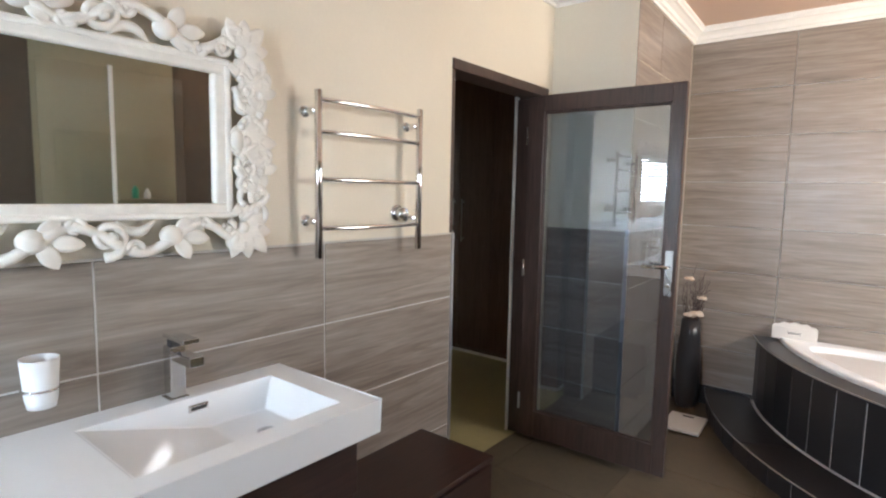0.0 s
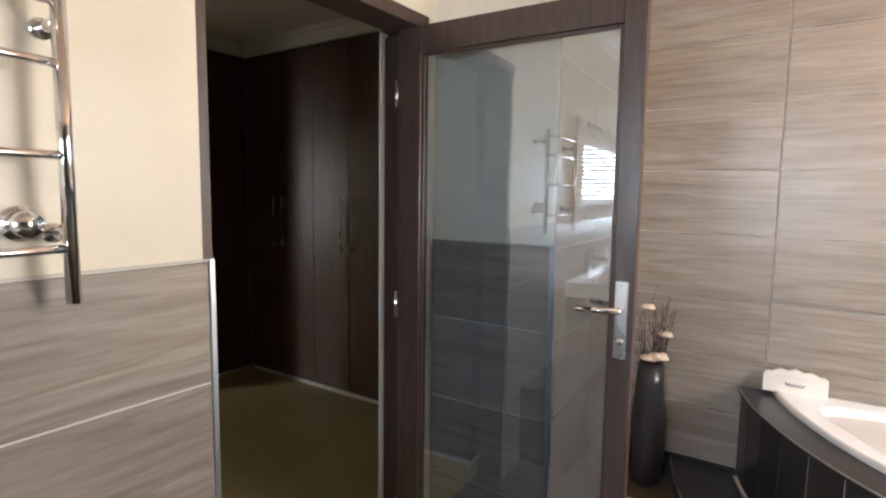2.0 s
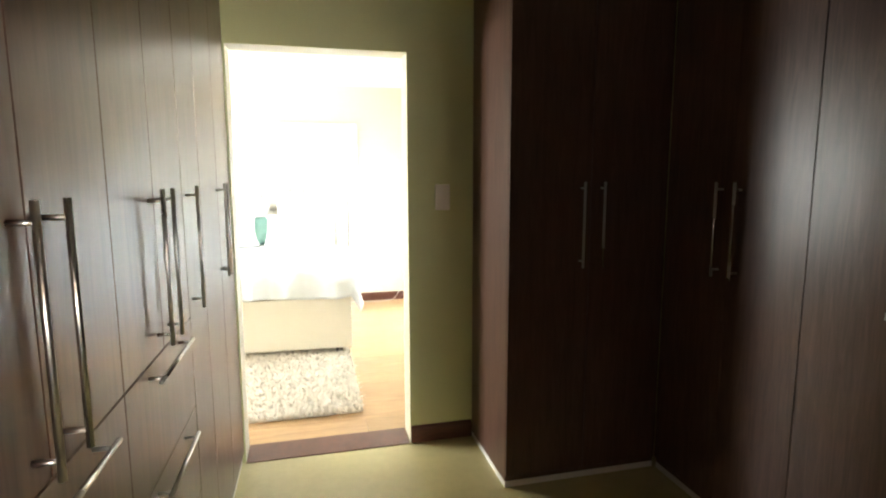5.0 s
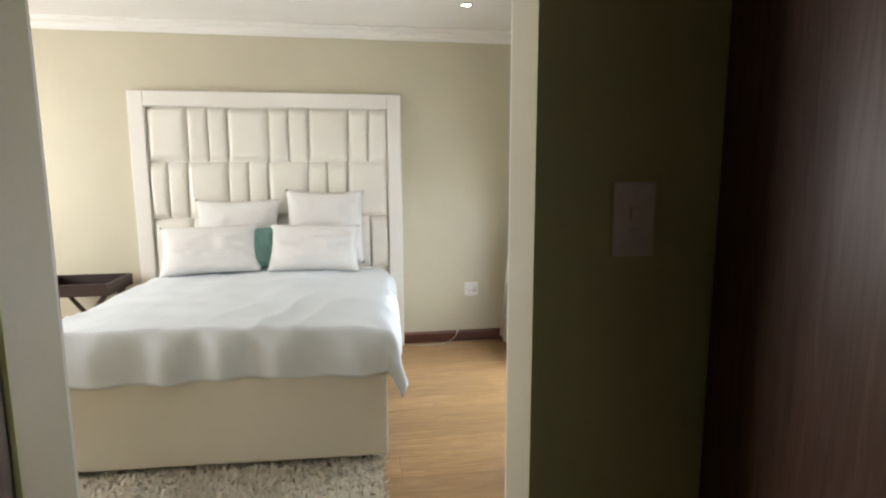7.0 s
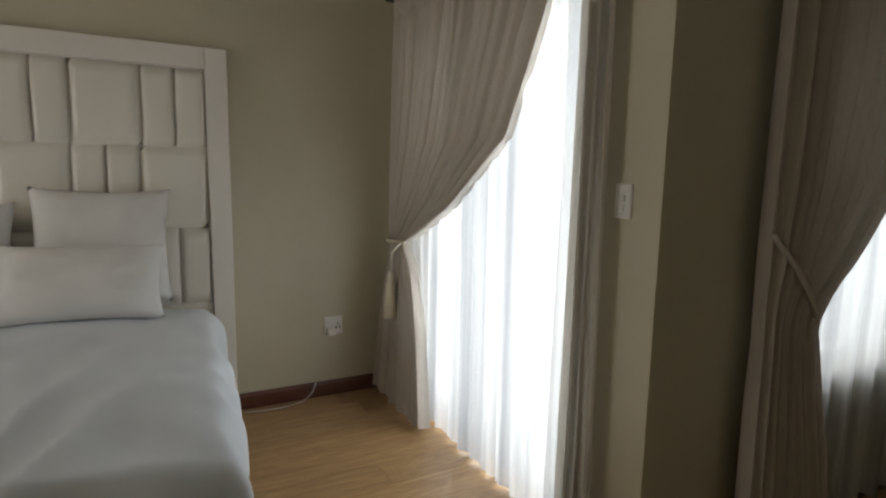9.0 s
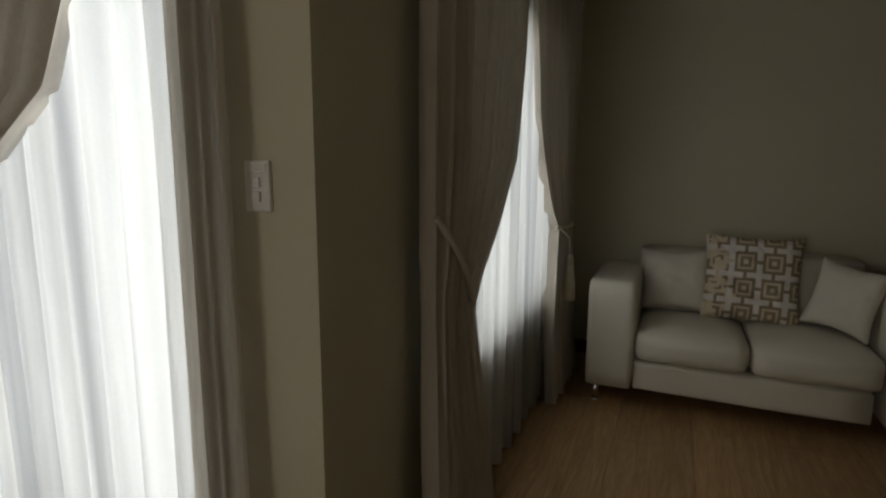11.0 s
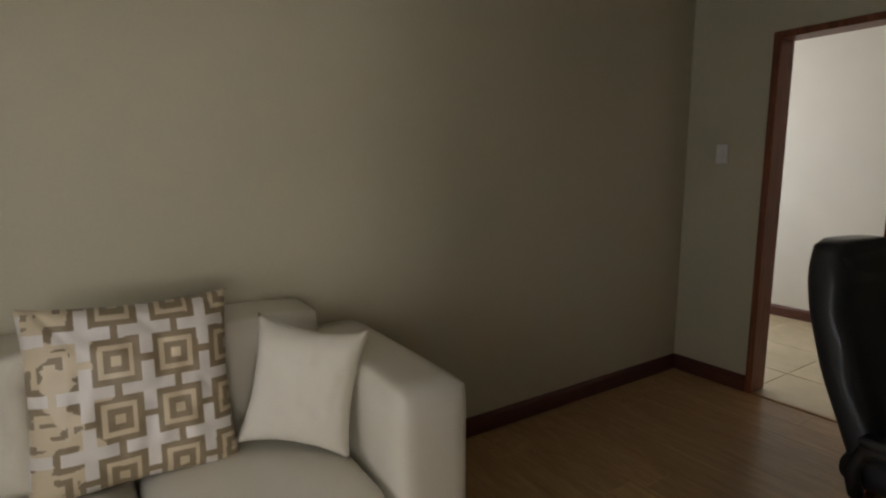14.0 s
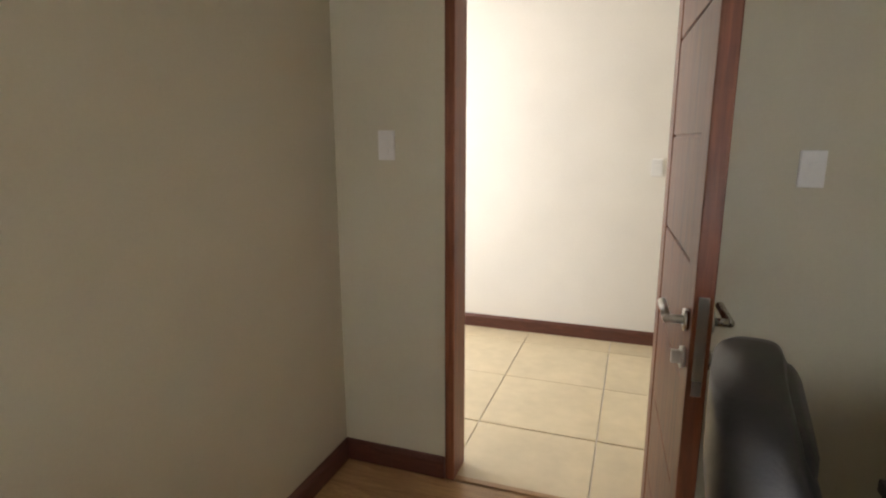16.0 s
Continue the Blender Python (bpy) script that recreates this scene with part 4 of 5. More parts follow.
# ---- windows ----
def window(name, along, a, b, lo, hi, depth, mullions, label):
    """A framed window in a wall; along is 'x' or 'y', depth the place of the glass across the wall."""
    def bx(p, q, r, s, u, v):
        return (p, q, r, s, u, v) if along == "x" else (r, s, p, q, u, v)
    w = thing(name, (0, 0, 0), label, "window")
    w["kind"] = "structure"
    d0, d1, f = depth - 0.03, depth + 0.03, 0.055
    for q in ((a, a + f, lo, hi), (b - f, b, lo, hi), (a + f, b - f, hi - f, hi), (a + f, b - f, lo, lo + f)):
        part("window_frame", boxes(bx(q[0], q[1], d0, d1, q[2], q[3]), bevel=0.003), BROWN_FRAME if name == "window_1" else PLASTIC, w)
    xs = [a + f + (b - a - 2 * f) * k / (mullions + 1) for k in range(mullions + 2)]
    for x in xs[1:-1]:
        part("mullion", boxes(bx(x - 0.025, x + 0.025, d0, d1, lo + f, hi - f), bevel=0.003), BROWN_FRAME if name == "window_1" else PLASTIC, w)
    for x, y in zip(xs, xs[1:]):
        p = part("pane", boxes(bx(x + 0.02, y - 0.02, depth - 0.003, depth + 0.003, lo + f, hi - f)), PANE, w)
        p.visible_shadow = False
    return w


window("window_1", "x", -8.35, -6.92, 0.0, 2.2, 4.72, 1, "glazed sliding door behind the voile curtain")
window("window_2", "y", 5.25, 7.0, 0.65, 2.1, -6.70, 1, "window behind voile and tied drapes")
window("window_3", "x", -8.2, -6.4, 0.8, 2.1, -0.50, 1, "bedroom window")
window("window_4", "x", -1.5, 0.0, 1.15, 2.15, -1.45, 1, "bathroom window behind the blind")
window("window_5", "y", 3.05, 4.35, 1.2, 2.25, 1.46, 1, "bathroom window over the bath")
# Unseen, added to go with the hall's lamp.
window("window_6", "x", -1.9, -0.3, 0.6, 2.3, 9.14, 1, "unseen hall window added to light the hall")

# ---- dressing room wardrobes ----
def pull(parent, a, b, out, r=0.006):
    """A bar handle from a to b, standing off by out, with two feet."""
    a, b, out = Vector(a), Vector(b), Vector(out)
    way = (b - a).normalized()
    bar = part("handle", rod(bmesh.new(), a + out, b + out, r, 10), STEEL, parent, "brushed steel bar handle", True)
    for p in (a + way * 0.03, b - way * 0.03):
        part("handle_foot", rod(bmesh.new(), p, p + out, r * 0.8, 8), STEEL, bar, "", True)


def wardrobe_unit(at, turn, width, depth, rows, label, inset=0.05):
    """A fitted unit whose front is the local plane y = 0 facing +y; rows are (z0, z1, leaves, handle sides)."""
    u = thing("fitted_wardrobe", at, label, "wardrobe", "dressing-room wardrobes", turn)
    part("carcass", boxes((0.001, width - 0.001, -depth, -0.02, 0.055, 2.62)), WENGE, u)
    part("plinth", boxes((0.001, width - 0.001, -depth, -0.012, 0.0, 0.03)), WHITE_WOOD, u, "pale plinth strip")
    part("plinth_board", boxes((0.001, width - 0.001, -depth, -0.014, 0.03, 0.055)), WENGE, u)
    for z0, z1, n, sides in rows:
        for k in range(n):
            a, b = width * k / n + 0.0015, width * (k + 1) / n - 0.0015
            d = part("drawer_front" if sides == "h" else "door", boxes((a, b, -0.019, 0.0, z0 + 0.0015, z1 - 0.0015), bevel=0.0012, seg=1), WENGE, u)
            if sides == "h":
                m, zt = (a + b) / 2, z1 - 0.03
                pull(d, (m - 0.18, 0, zt), (m + 0.18, 0, zt), (0, 0.035, 0))
            else:
                x = a + inset if sides[k] == "l" else b - inset
                pull(d, (x, 0, 1.09), (x, 0, 1.495), (0, 0.036, 0))
    return u


L = "dark wenge fitted wardrobe with long steel bar handles"
TL = -0.4
ORIG = Matrix.Translation((-5.083, 2.59, 0)) @ pose(0, 0, 0, 0, 0, TL)
DR = [(0.06, 0.468), (0.468, 0.768), (0.768, 1.068)]
for u0, w, rows, lab in (
    (0.0, 0.75, [(0.06, 2.615, 2, "rl")], L),
    (0.75, 0.29, [(0.06, 2.615, 1, "r")], L),
    (1.04, 0.645, [(1.068, 2.615, 2, "rl")] + [(a, b, 1, "h") for a, b in DR], "dark wenge fitted wardrobe with drawers below two doors"),
    (1.685, 0.66, [(1.068, 2.615, 2, "rl")] + [(a, b, 1, "h") for a, b in DR], "dark wenge fitted wardrobe with drawers below two doors"),
    (2.345, 0.735, [(0.06, 2.615, 2, "rl")], L),
):
    p = ORIG @ Vector((u0, 0, 0))
    wardrobe_unit(tuple(p), TL, w, 0.47, rows, lab, 0.026 if u0 == 0.0 else 0.05)
for x0, w, sides in ((-4.51, 0.42, "r"), (-4.09, 0.745, "lr"), (-3.345, 0.745, "lr"), (-2.60, 0.63, "rl")):
    n = len(sides)
    wardrobe_unit((x0 + w, 4.687, 0), 180, w, 0.48, [(0.06, 2.615, n, sides[::-1].replace("l", "x").replace("r", "l").replace("x", "r"))], L)
corner = wardrobe_unit((-4.51, 4.686, 0), -90, 0.826, 0.57, [(0.06, 2.615, 2, "rl")], L)
structure("trim", boxes((-5.27, -5.07, 2.60, 3.49, -0.001, 0.004)), SKIRT, "thin dark threshold strip in the bedroom opening", "threshold")
structure("trim", boxes((-2.18, -2.15, 6.355, 7.134, -0.004, 0.008), bevel=0.003), LAMINATE, "slim wooden threshold strip under the entrance door", "threshold")
structure("trim", boxes((-5.262, -5.251, 2.588, 2.597, 0, 2.17), (-5.262, -5.251, 3.496, 3.505, 0, 2.17)), WHITE, "slim painted corner bead of the opening", "trim")

# ---- bedroom ----
hb = thing("headboard", (-8.75, 2.497, 0.0), "tall white headboard with padded leatherette blocks in a wide frame", "headboard")
for b in ((0.0, 0.06, -1.043, -0.93, 0.0, 2.12), (0.0, 0.06, 0.93, 1.043, 0.0, 2.12), (0.0, 0.06, -0.93, 0.93, 2.005, 2.12)):
    part("frame", boxes(b, bevel=0.006), WHITE_WOOD, hb)
part("backing", boxes((0.0, 0.012, -0.93, 0.93, 0.0, 2.005)), WHITE_WOOD, hb)


def pad(parent, y0, y1, z0, z1, name="padded_block"):
    def f(u, v):
        a, b = 2 * u - 1, 2 * v - 1
        d = ((1 - abs(a) ** 9) * (1 - abs(b) ** 9)) ** 0.45
        e = 0.0025
        return (0.012 + 0.034 * d + 0.006 * (1 - a * a) * (1 - b * b), y0 + e + (y1 - y0 - 2 * e) * u, z0 + e + (z1 - z0 - 2 * e) * v)
    part(name, sheet(bmesh.new(), f, 14, 14), HEAD_LEATHER, parent, "", True)


C = 2.497
for z0, z1, cuts in (
    (1.582, 2.003, (1.569, 1.866, 2.019, 2.163, 2.481, 2.632, 2.787, 3.109, 3.268, 3.425)),
    (1.134, 1.580, (1.569, 1.700, 1.843, 2.154, 2.309, 2.460, 2.778, 2.931, 3.090, 3.425)),
    (0.697, 1.132, (1.569, 1.866, 2.019, 2.163, 2.481, 2.632, 2.787, 3.109, 3.268, 3.425)),
    (0.25, 0.695, (1.569, 1.700, 1.843, 2.154, 2.309, 2.460, 2.778, 2.931, 3.090, 3.425)),
):
    for a, b in zip(cuts, cuts[1:]):
        pad(hb, a - C, b - C, z0, z1)

BC = 2.53
bed = thing("bed", (-8.665, BC, 0.0), "upholstered white bed base with mattress", "bed", turn=-2.5)
part("base", boxes((0.0, 1.88, -0.85, 0.85, 0.06, 0.505), bevel=0.012, seg=3), LEATHER, bed, "cream leatherette bed base")
part("mattress", boxes((0.01, 1.865, -0.84, 0.84, 0.52, 0.70), bevel=0.05, seg=4), PILLOW, bed, "white mattress")
for x in (0.08, 1.80):
    for y in (-0.74, 0.74):
        part("foot", rods(0.03, ((x, y, 0.0), (x, y, 0.065))), BLACK_PLASTIC, bed)


def duvet_point(u, v):
    a, b = (u * 2 - 1) * 1.13, v * 1.90 + 0.20
    W, Lb = 0.83, 1.85
    da, db = max(0.0, abs(a) - W), max(0.0, b - Lb)
    s = 1 if a > 0 else -1
    d = math.hypot(da, db)
    drop = 0 if d == 0 else (d - 0.05 + 0.05 * math.exp(-d / 0.05)) * 1.0
    flare = 1 - math.exp(-d / 0.06)
    fold = 0.026 * math.sin(b * 17 + 2.0 * math.sin(b * 5)) * min(1, da / 0.12) + 0.026 * math.sin(a * 19 + 1.5 * math.sin(a * 4)) * min(1, db / 0.1)
    x = min(b, Lb) + (0.06 * flare + fold) * (db / d if d else 0)
    y = s * (min(abs(a), W) + (0.085 * flare + fold) * (da / d if d else 0))
    puff = 0.035 * (1 - (abs(min(abs(a), W)) / W) ** 3) + 0.02
    n = noise.noise(Vector((a * 2.1, b * 2.1, 3.0))) * 0.016 + noise.noise(Vector((a * 6, b * 5, 8.0))) * 0.015
    rip = 0.034 * (1 - abs(math.sin(a * 11 + b * 4 + 1.5 * noise.noise(Vector((a * 3, b * 3, 1))))) ** 0.6 - 0.4) * math.exp(-((b - 1.62) / 0.34) ** 2) * (0.55 + 0.45 * math.sin(a * 5))
    z = 0.705 + puff * (1 - flare) + n + rip - drop + 0.012 * math.sin(a * 7 + 1) * flare
    return (x, y, max(z, 0.05))


dv = part("duvet", sheet(bmesh.new(), duvet_point, 110, 100), LINEN, None, "", True)
dv.matrix_world = pose(-8.665, BC, 0, 0, 0, -2.5)
md = dv.modifiers.new("thickness", "SOLIDIFY")
md.thickness, md.offset = 0.02, -1
tagged(dv, "smooth pale blue-white duvet draped over the bed foot", "duvet")


def cushion_mesh(name, w, h, d, mat, seed, pinch=0.10, n=26):
    """A stuffed pillow, standing in the y-z plane, with drawn-out corners and a soft uneven belly."""
    bm = bmesh.new()

    def f(side):
        def g(u, v):
            a, b = 2 * u - 1, 2 * v - 1
            edge = (1 - a ** 4) * (1 - b ** 4)
            k = noise.noise(Vector((a * 2 + seed, b * 2, seed * 3.1))) * 0.18 + noise.noise(Vector((a * 5, b * 5 + seed, 1.0))) * 0.12 - 0.18 * max(0.0, 1 - abs(math.sin(a * 4 + b * 3 + seed)) * 3) * (1 - edge)
            y = a * w / 2 * (1 - pinch * (1 - b * b) * abs(a) ** 2 * 0.8)
            z = b * h / 2 * (1 - pinch * (1 - a * a) * abs(b) ** 2 * 0.9)
            return (side * d / 2 * max(0, edge) ** 0.55 * (1 + k), y, z + h / 2)
        return g
    sheet(bm, f(1), n, n)
    sheet(bm, f(-1), n, n)
    bmesh.ops.remove_doubles(bm, verts=bm.verts, dist=0.0008)
    return mesh_of(name, bm, mat, True)


def pillow(name, at, w, h, d, lean, turn, spin, mat, seed, label, category="pillow", group="bed pillows"):
    ob = new(name, cushion_mesh(name, w, h, d, mat, seed))
    ob.matrix_world = pose(*at, 0, 0, turn) @ pose(0, 0, 0, spin, -lean, 0)
    return tagged(ob, label, category, group)


pillow("pillow", (-8.50, 2.24, 0.775), 0.64, 0.53, 0.16, 14, 0, 0, PILLOW, 1, "white square pillow leaning on the headboard")
pillow("pillow", (-8.50, 2.905, 0.775), 0.62, 0.60, 0.17, 14, 0, -1, PILLOW, 2, "large white square pillow leaning on the headboard")
pillow("pillow", (-8.33, 2.475, 0.77), 0.27, 0.34, 0.12, 20, 8, 2, TEAL, 3, "teal patterned pillow between the white pillows")
pillow("pillow", (-8.25, 2.10, 0.755), 0.71, 0.39, 0.19, 26, 4, 2, PILLOW, 4, "pale white pillow in front on the duvet")
pillow("pillow", (-8.25, 2.83, 0.755), 0.69, 0.38, 0.19, 26, -3, -1, PILLOW, 5, "pale white pillow in front on the duvet")

tray = thing("tray_table", (-8.45, 1.13, 0.0), "dark wooden butler tray on crossed folding legs", "side table")
for b in ((-0.22, 0.22, -0.27, 0.27, 0.628, 0.642), (-0.22, 0.22, -0.27, -0.255, 0.642, 0.715), (-0.22, 0.22, 0.255, 0.27, 0.642, 0.715), (-0.22, -0.205, -0.255, 0.255, 0.642, 0.715), (0.205, 0.22, -0.255, 0.255, 0.642, 0.715)):
    part("tray_bottom" if b[5] < 0.65 else "tray_side", boxes(b, bevel=0.002), DARK_WOOD, tray)
for x in (-0.17, 0.17):
    for s in (1, -1):
        bm = bmesh.new()
        rod(bm, (x + s * 0.012, -s * 0.23, 0.012), (x + s * 0.012, s * 0.23, 0.62), 0.018, 4)
        part("leg", bm, DARK_WOOD, tray)
for y, z in ((0.22, 0.615), (-0.22, 0.615), (0.2, 0.06), (-0.2, 0.06)):
    part("stretcher", rods(0.01, ((-0.19, y, z), (0.19, y, z))), DARK_WOOD, tray, "", True)

rug = thing("shaggy_rug", (-6.24, 2.30, -0.002), "long-pile beige shaggy rug at the bed foot", "rug")
RX, RY = 0.68, 0.96
part("backing", boxes((-RX, RX, -RY, RY, 0.002, 0.014), bevel=0.004), RUG, rug)
rng = np.random.default_rng(5)
N = 15000
base = np.stack([rng.uniform(-RX - 0.01, RX + 0.01, N), rng.uniform(-RY - 0.01, RY + 0.01, N), np.full(N, 0.01)], 1)
ang, leanv, hgt, wid = rng.uniform(0, 6.283, N), rng.uniform(0.008, 0.05, N), rng.uniform(0.02, 0.042, N), rng.uniform(0.004, 0.009, N)
side = np.stack([-np.sin(ang), np.cos(ang), np.zeros(N)], 1) * wid[:, None]
way = np.stack([np.cos(ang) * leanv, np.sin(ang) * leanv, hgt], 1)
mid = base + way * np.array([0.35, 0.35, 0.7])
verts = np.concatenate([base - side, base + side, mid + side * 0.8, mid - side * 0.8, base + way], 0)
i = np.arange(N)
faces = [tuple(f) for f in np.stack([i, i + N, i + 2 * N, i + 3 * N], 1).tolist()] + [tuple(f) for f in np.stack([i + 3 * N, i + 2 * N, i + 4 * N], 1).tolist()]
me = bpy.data.meshes.new("fleece")
me.from_pydata(verts.tolist(), [], faces)
me.materials.append(RUG)
tagged(part("fleece", me, RUG, rug, "long shaggy wool pile"), kind="stuff")


# ---- curtains ----
def smooth(t):
    t = max(0.0, min(1.0, t))
    return t * t * (3 - 2 * t)


def between(stops, z):
    """Value at height z from (z, value) pairs, from the top down, eased."""
    for (z0, a), (z1, b) in zip(stops, stops[1:]):
        if z >= z1:
            return a + (b - a) * ((z0 - z) / (z0 - z1))
    return stops[-1][1]


def hanging(left, right, top, bottom, depth, folds, amp, seed, nu=90, nv=60, flare=0.0):
    """Cloth in a local plane: s to the side, d out of the wall, z up; left and right give the edges by height."""
    def f(u, v):
        z = top + (bottom - top) * v
        a, b = between(left, z), between(right, z)
        w = abs(b - a)
        s = a + (b - a) * u
        ph = seed + 0.35 * math.sin(z * 2.1 + u * 7 + seed)
        am = amp * (0.45 + 0.55 * min(1.0, w / 0.5))
        d = depth + am * math.sin(2 * math.pi * folds * u + ph) + 0.35 * am * math.sin(2 * math.pi * folds * 2.3 * u + 2 * ph + z)
        d += flare * max(0.0, (1.0 - z)) ** 1.3 + 0.25 * amp * math.sin(u * 31 + z * 1.3 + seed) * max(0.0, math.sin(z * 2.6 + u * 4))
        if v < 0.04:
            d = depth + amp * 0.9 * math.sin(2 * math.pi * folds * 1.6 * u)
        return s, d, z + 0.012 * math.sin(2 * math.pi * folds * u + 1) * (1 if v > 0.98 else 0)
    return f, nu, nv


def curtain(name, frame_of, left, right, top, bottom, depth, folds, amp, seed, mat, label, tie=None, nu=90, flare=0.0):
    """frame_of turns (s, d, z) into the room's place."""
    f, nu, nv = hanging(left, right, top, bottom, depth, folds, amp, seed, nu, 60, flare)
    root = thing(name, (0, 0, 0), label, "curtain")
    cloth = part("cloth", sheet(bmesh.new(), lambda u, v: frame_of(*f(u, v)), nu, nv), mat, root, "", True)
    if tie:
        s0, s1, z0, z1, dd, ts, tz = tie
        pts = [frame_of(s0 + (s1 - s0) * k / 12, depth + dd * math.sin(math.pi * k / 12) + 0.012, z0 + (z1 - z0) * k / 12 - 0.01 * math.sin(math.pi * k / 12)) for k in range(13)]
        cord = part("tieback_cord", tube(bmesh.new(), pts, 0.011, 8), IVORY, root, "twisted ivory cord", True)
        pts = [frame_of(p[0], p[1], p[2]) for p in ((s1, depth + dd * 0.6, z1), ((s1 + ts) / 2, depth + dd + 0.03, z1 - 0.06), (ts, depth + dd + 0.03, tz + 0.28))]
        part("loop", tube(bmesh.new(), pts, 0.006, 6), IVORY, cord, "", True)
        bx, by, bz = frame_of(ts, depth + dd + 0.03, tz)
        tassel = part("tassel", lathe(bmesh.new(), [(0.040, 0.0), (0.036, 0.10), (0.026, 0.20), (0.020, 0.225), (0.024, 0.245), (0.018, 0.27), (0.006, 0.285)], (bx, by, bz), 20), IVORY, root, "ivory silk tassel", True)
        for k in range(20):
            a = 2 * math.pi * k / 20
            part("thread", rod(bmesh.new(), (bx + 0.041 * math.cos(a), by + 0.041 * math.sin(a), bz - 0.004), (bx + 0.024 * math.cos(a), by + 0.024 * math.sin(a), bz + 0.21), 0.0028, 4), IVORY, tassel)
    return root


def at_bed(s, d, z):
    return (s, 4.575 - d, z)


def at_study(s, d, z):
    return (-6.555 + d, s, z)


DR_L = "taupe satin drape tied back with an ivory tassel"
curtain("drape", at_bed, [(2.47, -8.50), (1.5, -8.57), (1.05, -8.55), (0.0, -8.70)], [(2.47, -6.95), (2.13, -7.05), (1.62, -7.30), (1.30, -7.78), (1.14, -8.12), (1.04, -8.38), (0.9, -8.26), (0.5, -8.10), (0.0, -7.97)], 2.47, 0.03, 0.085, 14, 0.042, 0.6, DRAPE, DR_L, (-8.58, -8.35, 1.07, 1.05, 0.06, -8.385, 0.585), flare=0.05)
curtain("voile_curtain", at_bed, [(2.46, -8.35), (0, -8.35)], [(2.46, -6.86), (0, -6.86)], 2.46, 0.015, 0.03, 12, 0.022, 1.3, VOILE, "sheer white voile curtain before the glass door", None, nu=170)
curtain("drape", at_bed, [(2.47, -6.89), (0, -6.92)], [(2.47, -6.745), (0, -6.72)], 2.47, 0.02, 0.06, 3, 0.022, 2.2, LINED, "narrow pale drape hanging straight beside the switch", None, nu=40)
curtain("drape", at_study, [(2.47, 4.98), (1.3, 4.98), (0.9, 5.0), (0.0, 4.95)], [(2.47, 5.92), (1.9, 5.88), (1.45, 5.74), (1.2, 5.52), (1.05, 5.36), (0.94, 5.29), (0.8, 5.32), (0.4, 5.40), (0.0, 5.46)], 2.47, 0.02, 0.085, 9, 0.036, 2.0, DRAPE, "taupe satin drape held aside by a long cord", None, flare=0.04)
bm = tube(bmesh.new(), [at_study(4.985 + 0.315 * k / 10, 0.105 + 0.03 * math.sin(math.pi * k / 10), 1.28 - 0.33 * k / 10) for k in range(11)], 0.010, 8)
tagged(part("tieback_cord", bm, DRAPE, None, "", True), "long taupe cord holding the drape to the wall", "tieback")
curtain("drape", at_study, [(2.47, 6.10), (1.88, 6.26), (1.64, 6.30), (1.46, 6.39), (1.30, 6.50), (1.16, 6.62), (1.05, 6.80), (0.94, 6.74), (0.6, 6.62), (0, 6.60)], [(2.47, 7.30), (1.05, 7.18), (0.9, 7.20), (0, 7.32)], 2.47, 0.02, 0.075, 9, 0.034, 0.2, DRAPE, DR_L, (7.18, 6.79, 1.07, 1.05, 0.05, 6.89, 0.60), flare=0.05)
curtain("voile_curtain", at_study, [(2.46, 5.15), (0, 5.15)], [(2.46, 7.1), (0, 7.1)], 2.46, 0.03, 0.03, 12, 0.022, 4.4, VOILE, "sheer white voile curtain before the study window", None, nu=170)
for fo, a, b, lab in ((at_bed, -8.56, -6.66, "dark curtain rail above the glass door"), (at_study, 4.92, 7.3, "dark curtain rail above the study window")):
    tr = thing("curtain_rail", (0, 0, 0), lab, "curtain rail")
    p, q = fo(a, 0.06, 2.47), fo(b, 0.15, 2.51)
    part("track", boxes((min(p[0], q[0]), max(p[0], q[0]), min(p[1], q[1]), max(p[1], q[1]), 2.475, 2.515), bevel=0.003), DARK_WOOD, tr)
    for s in (a + 0.05, (a + b) / 2, b - 0.07):
        p, q = fo(s, -0.006, 2.48), fo(s + 0.02, 0.07, 2.5)
        part("bracket", boxes((min(p[0], q[0]), max(p[0], q[0]), min(p[1], q[1]), max(p[1], q[1]), 2.515, 2.535)), STEEL, tr)
bal = thing("balustrade", (0, 0, 0), "steel balcony balustrade outside the glass door", "railing")
part("rail", rods(0.022, ((-9.5, 5.9, 1.0), (-6.85, 5.9, 1.0))), STEEL, bal)
for k in range(3):
    part("rail", rods(0.01, ((-9.5, 5.9, 0.2 + 0.25 * k), (-6.85, 5.9, 0.2 + 0.25 * k))), STEEL, bal)
for x in (-9.4, -8.5, -7.6, -6.9):
    part("post", rods(0.02, ((x, 5.9, -0.2), (x, 5.9, 1.0))), STEEL, bal)

# ---- study: sofa ----
SX, SY = -5.418, 6.785
sofa = thing("sofa", (SX, SY, 0.0), "ivory leatherette two-seat sofa with block arms and steel legs", "sofa")


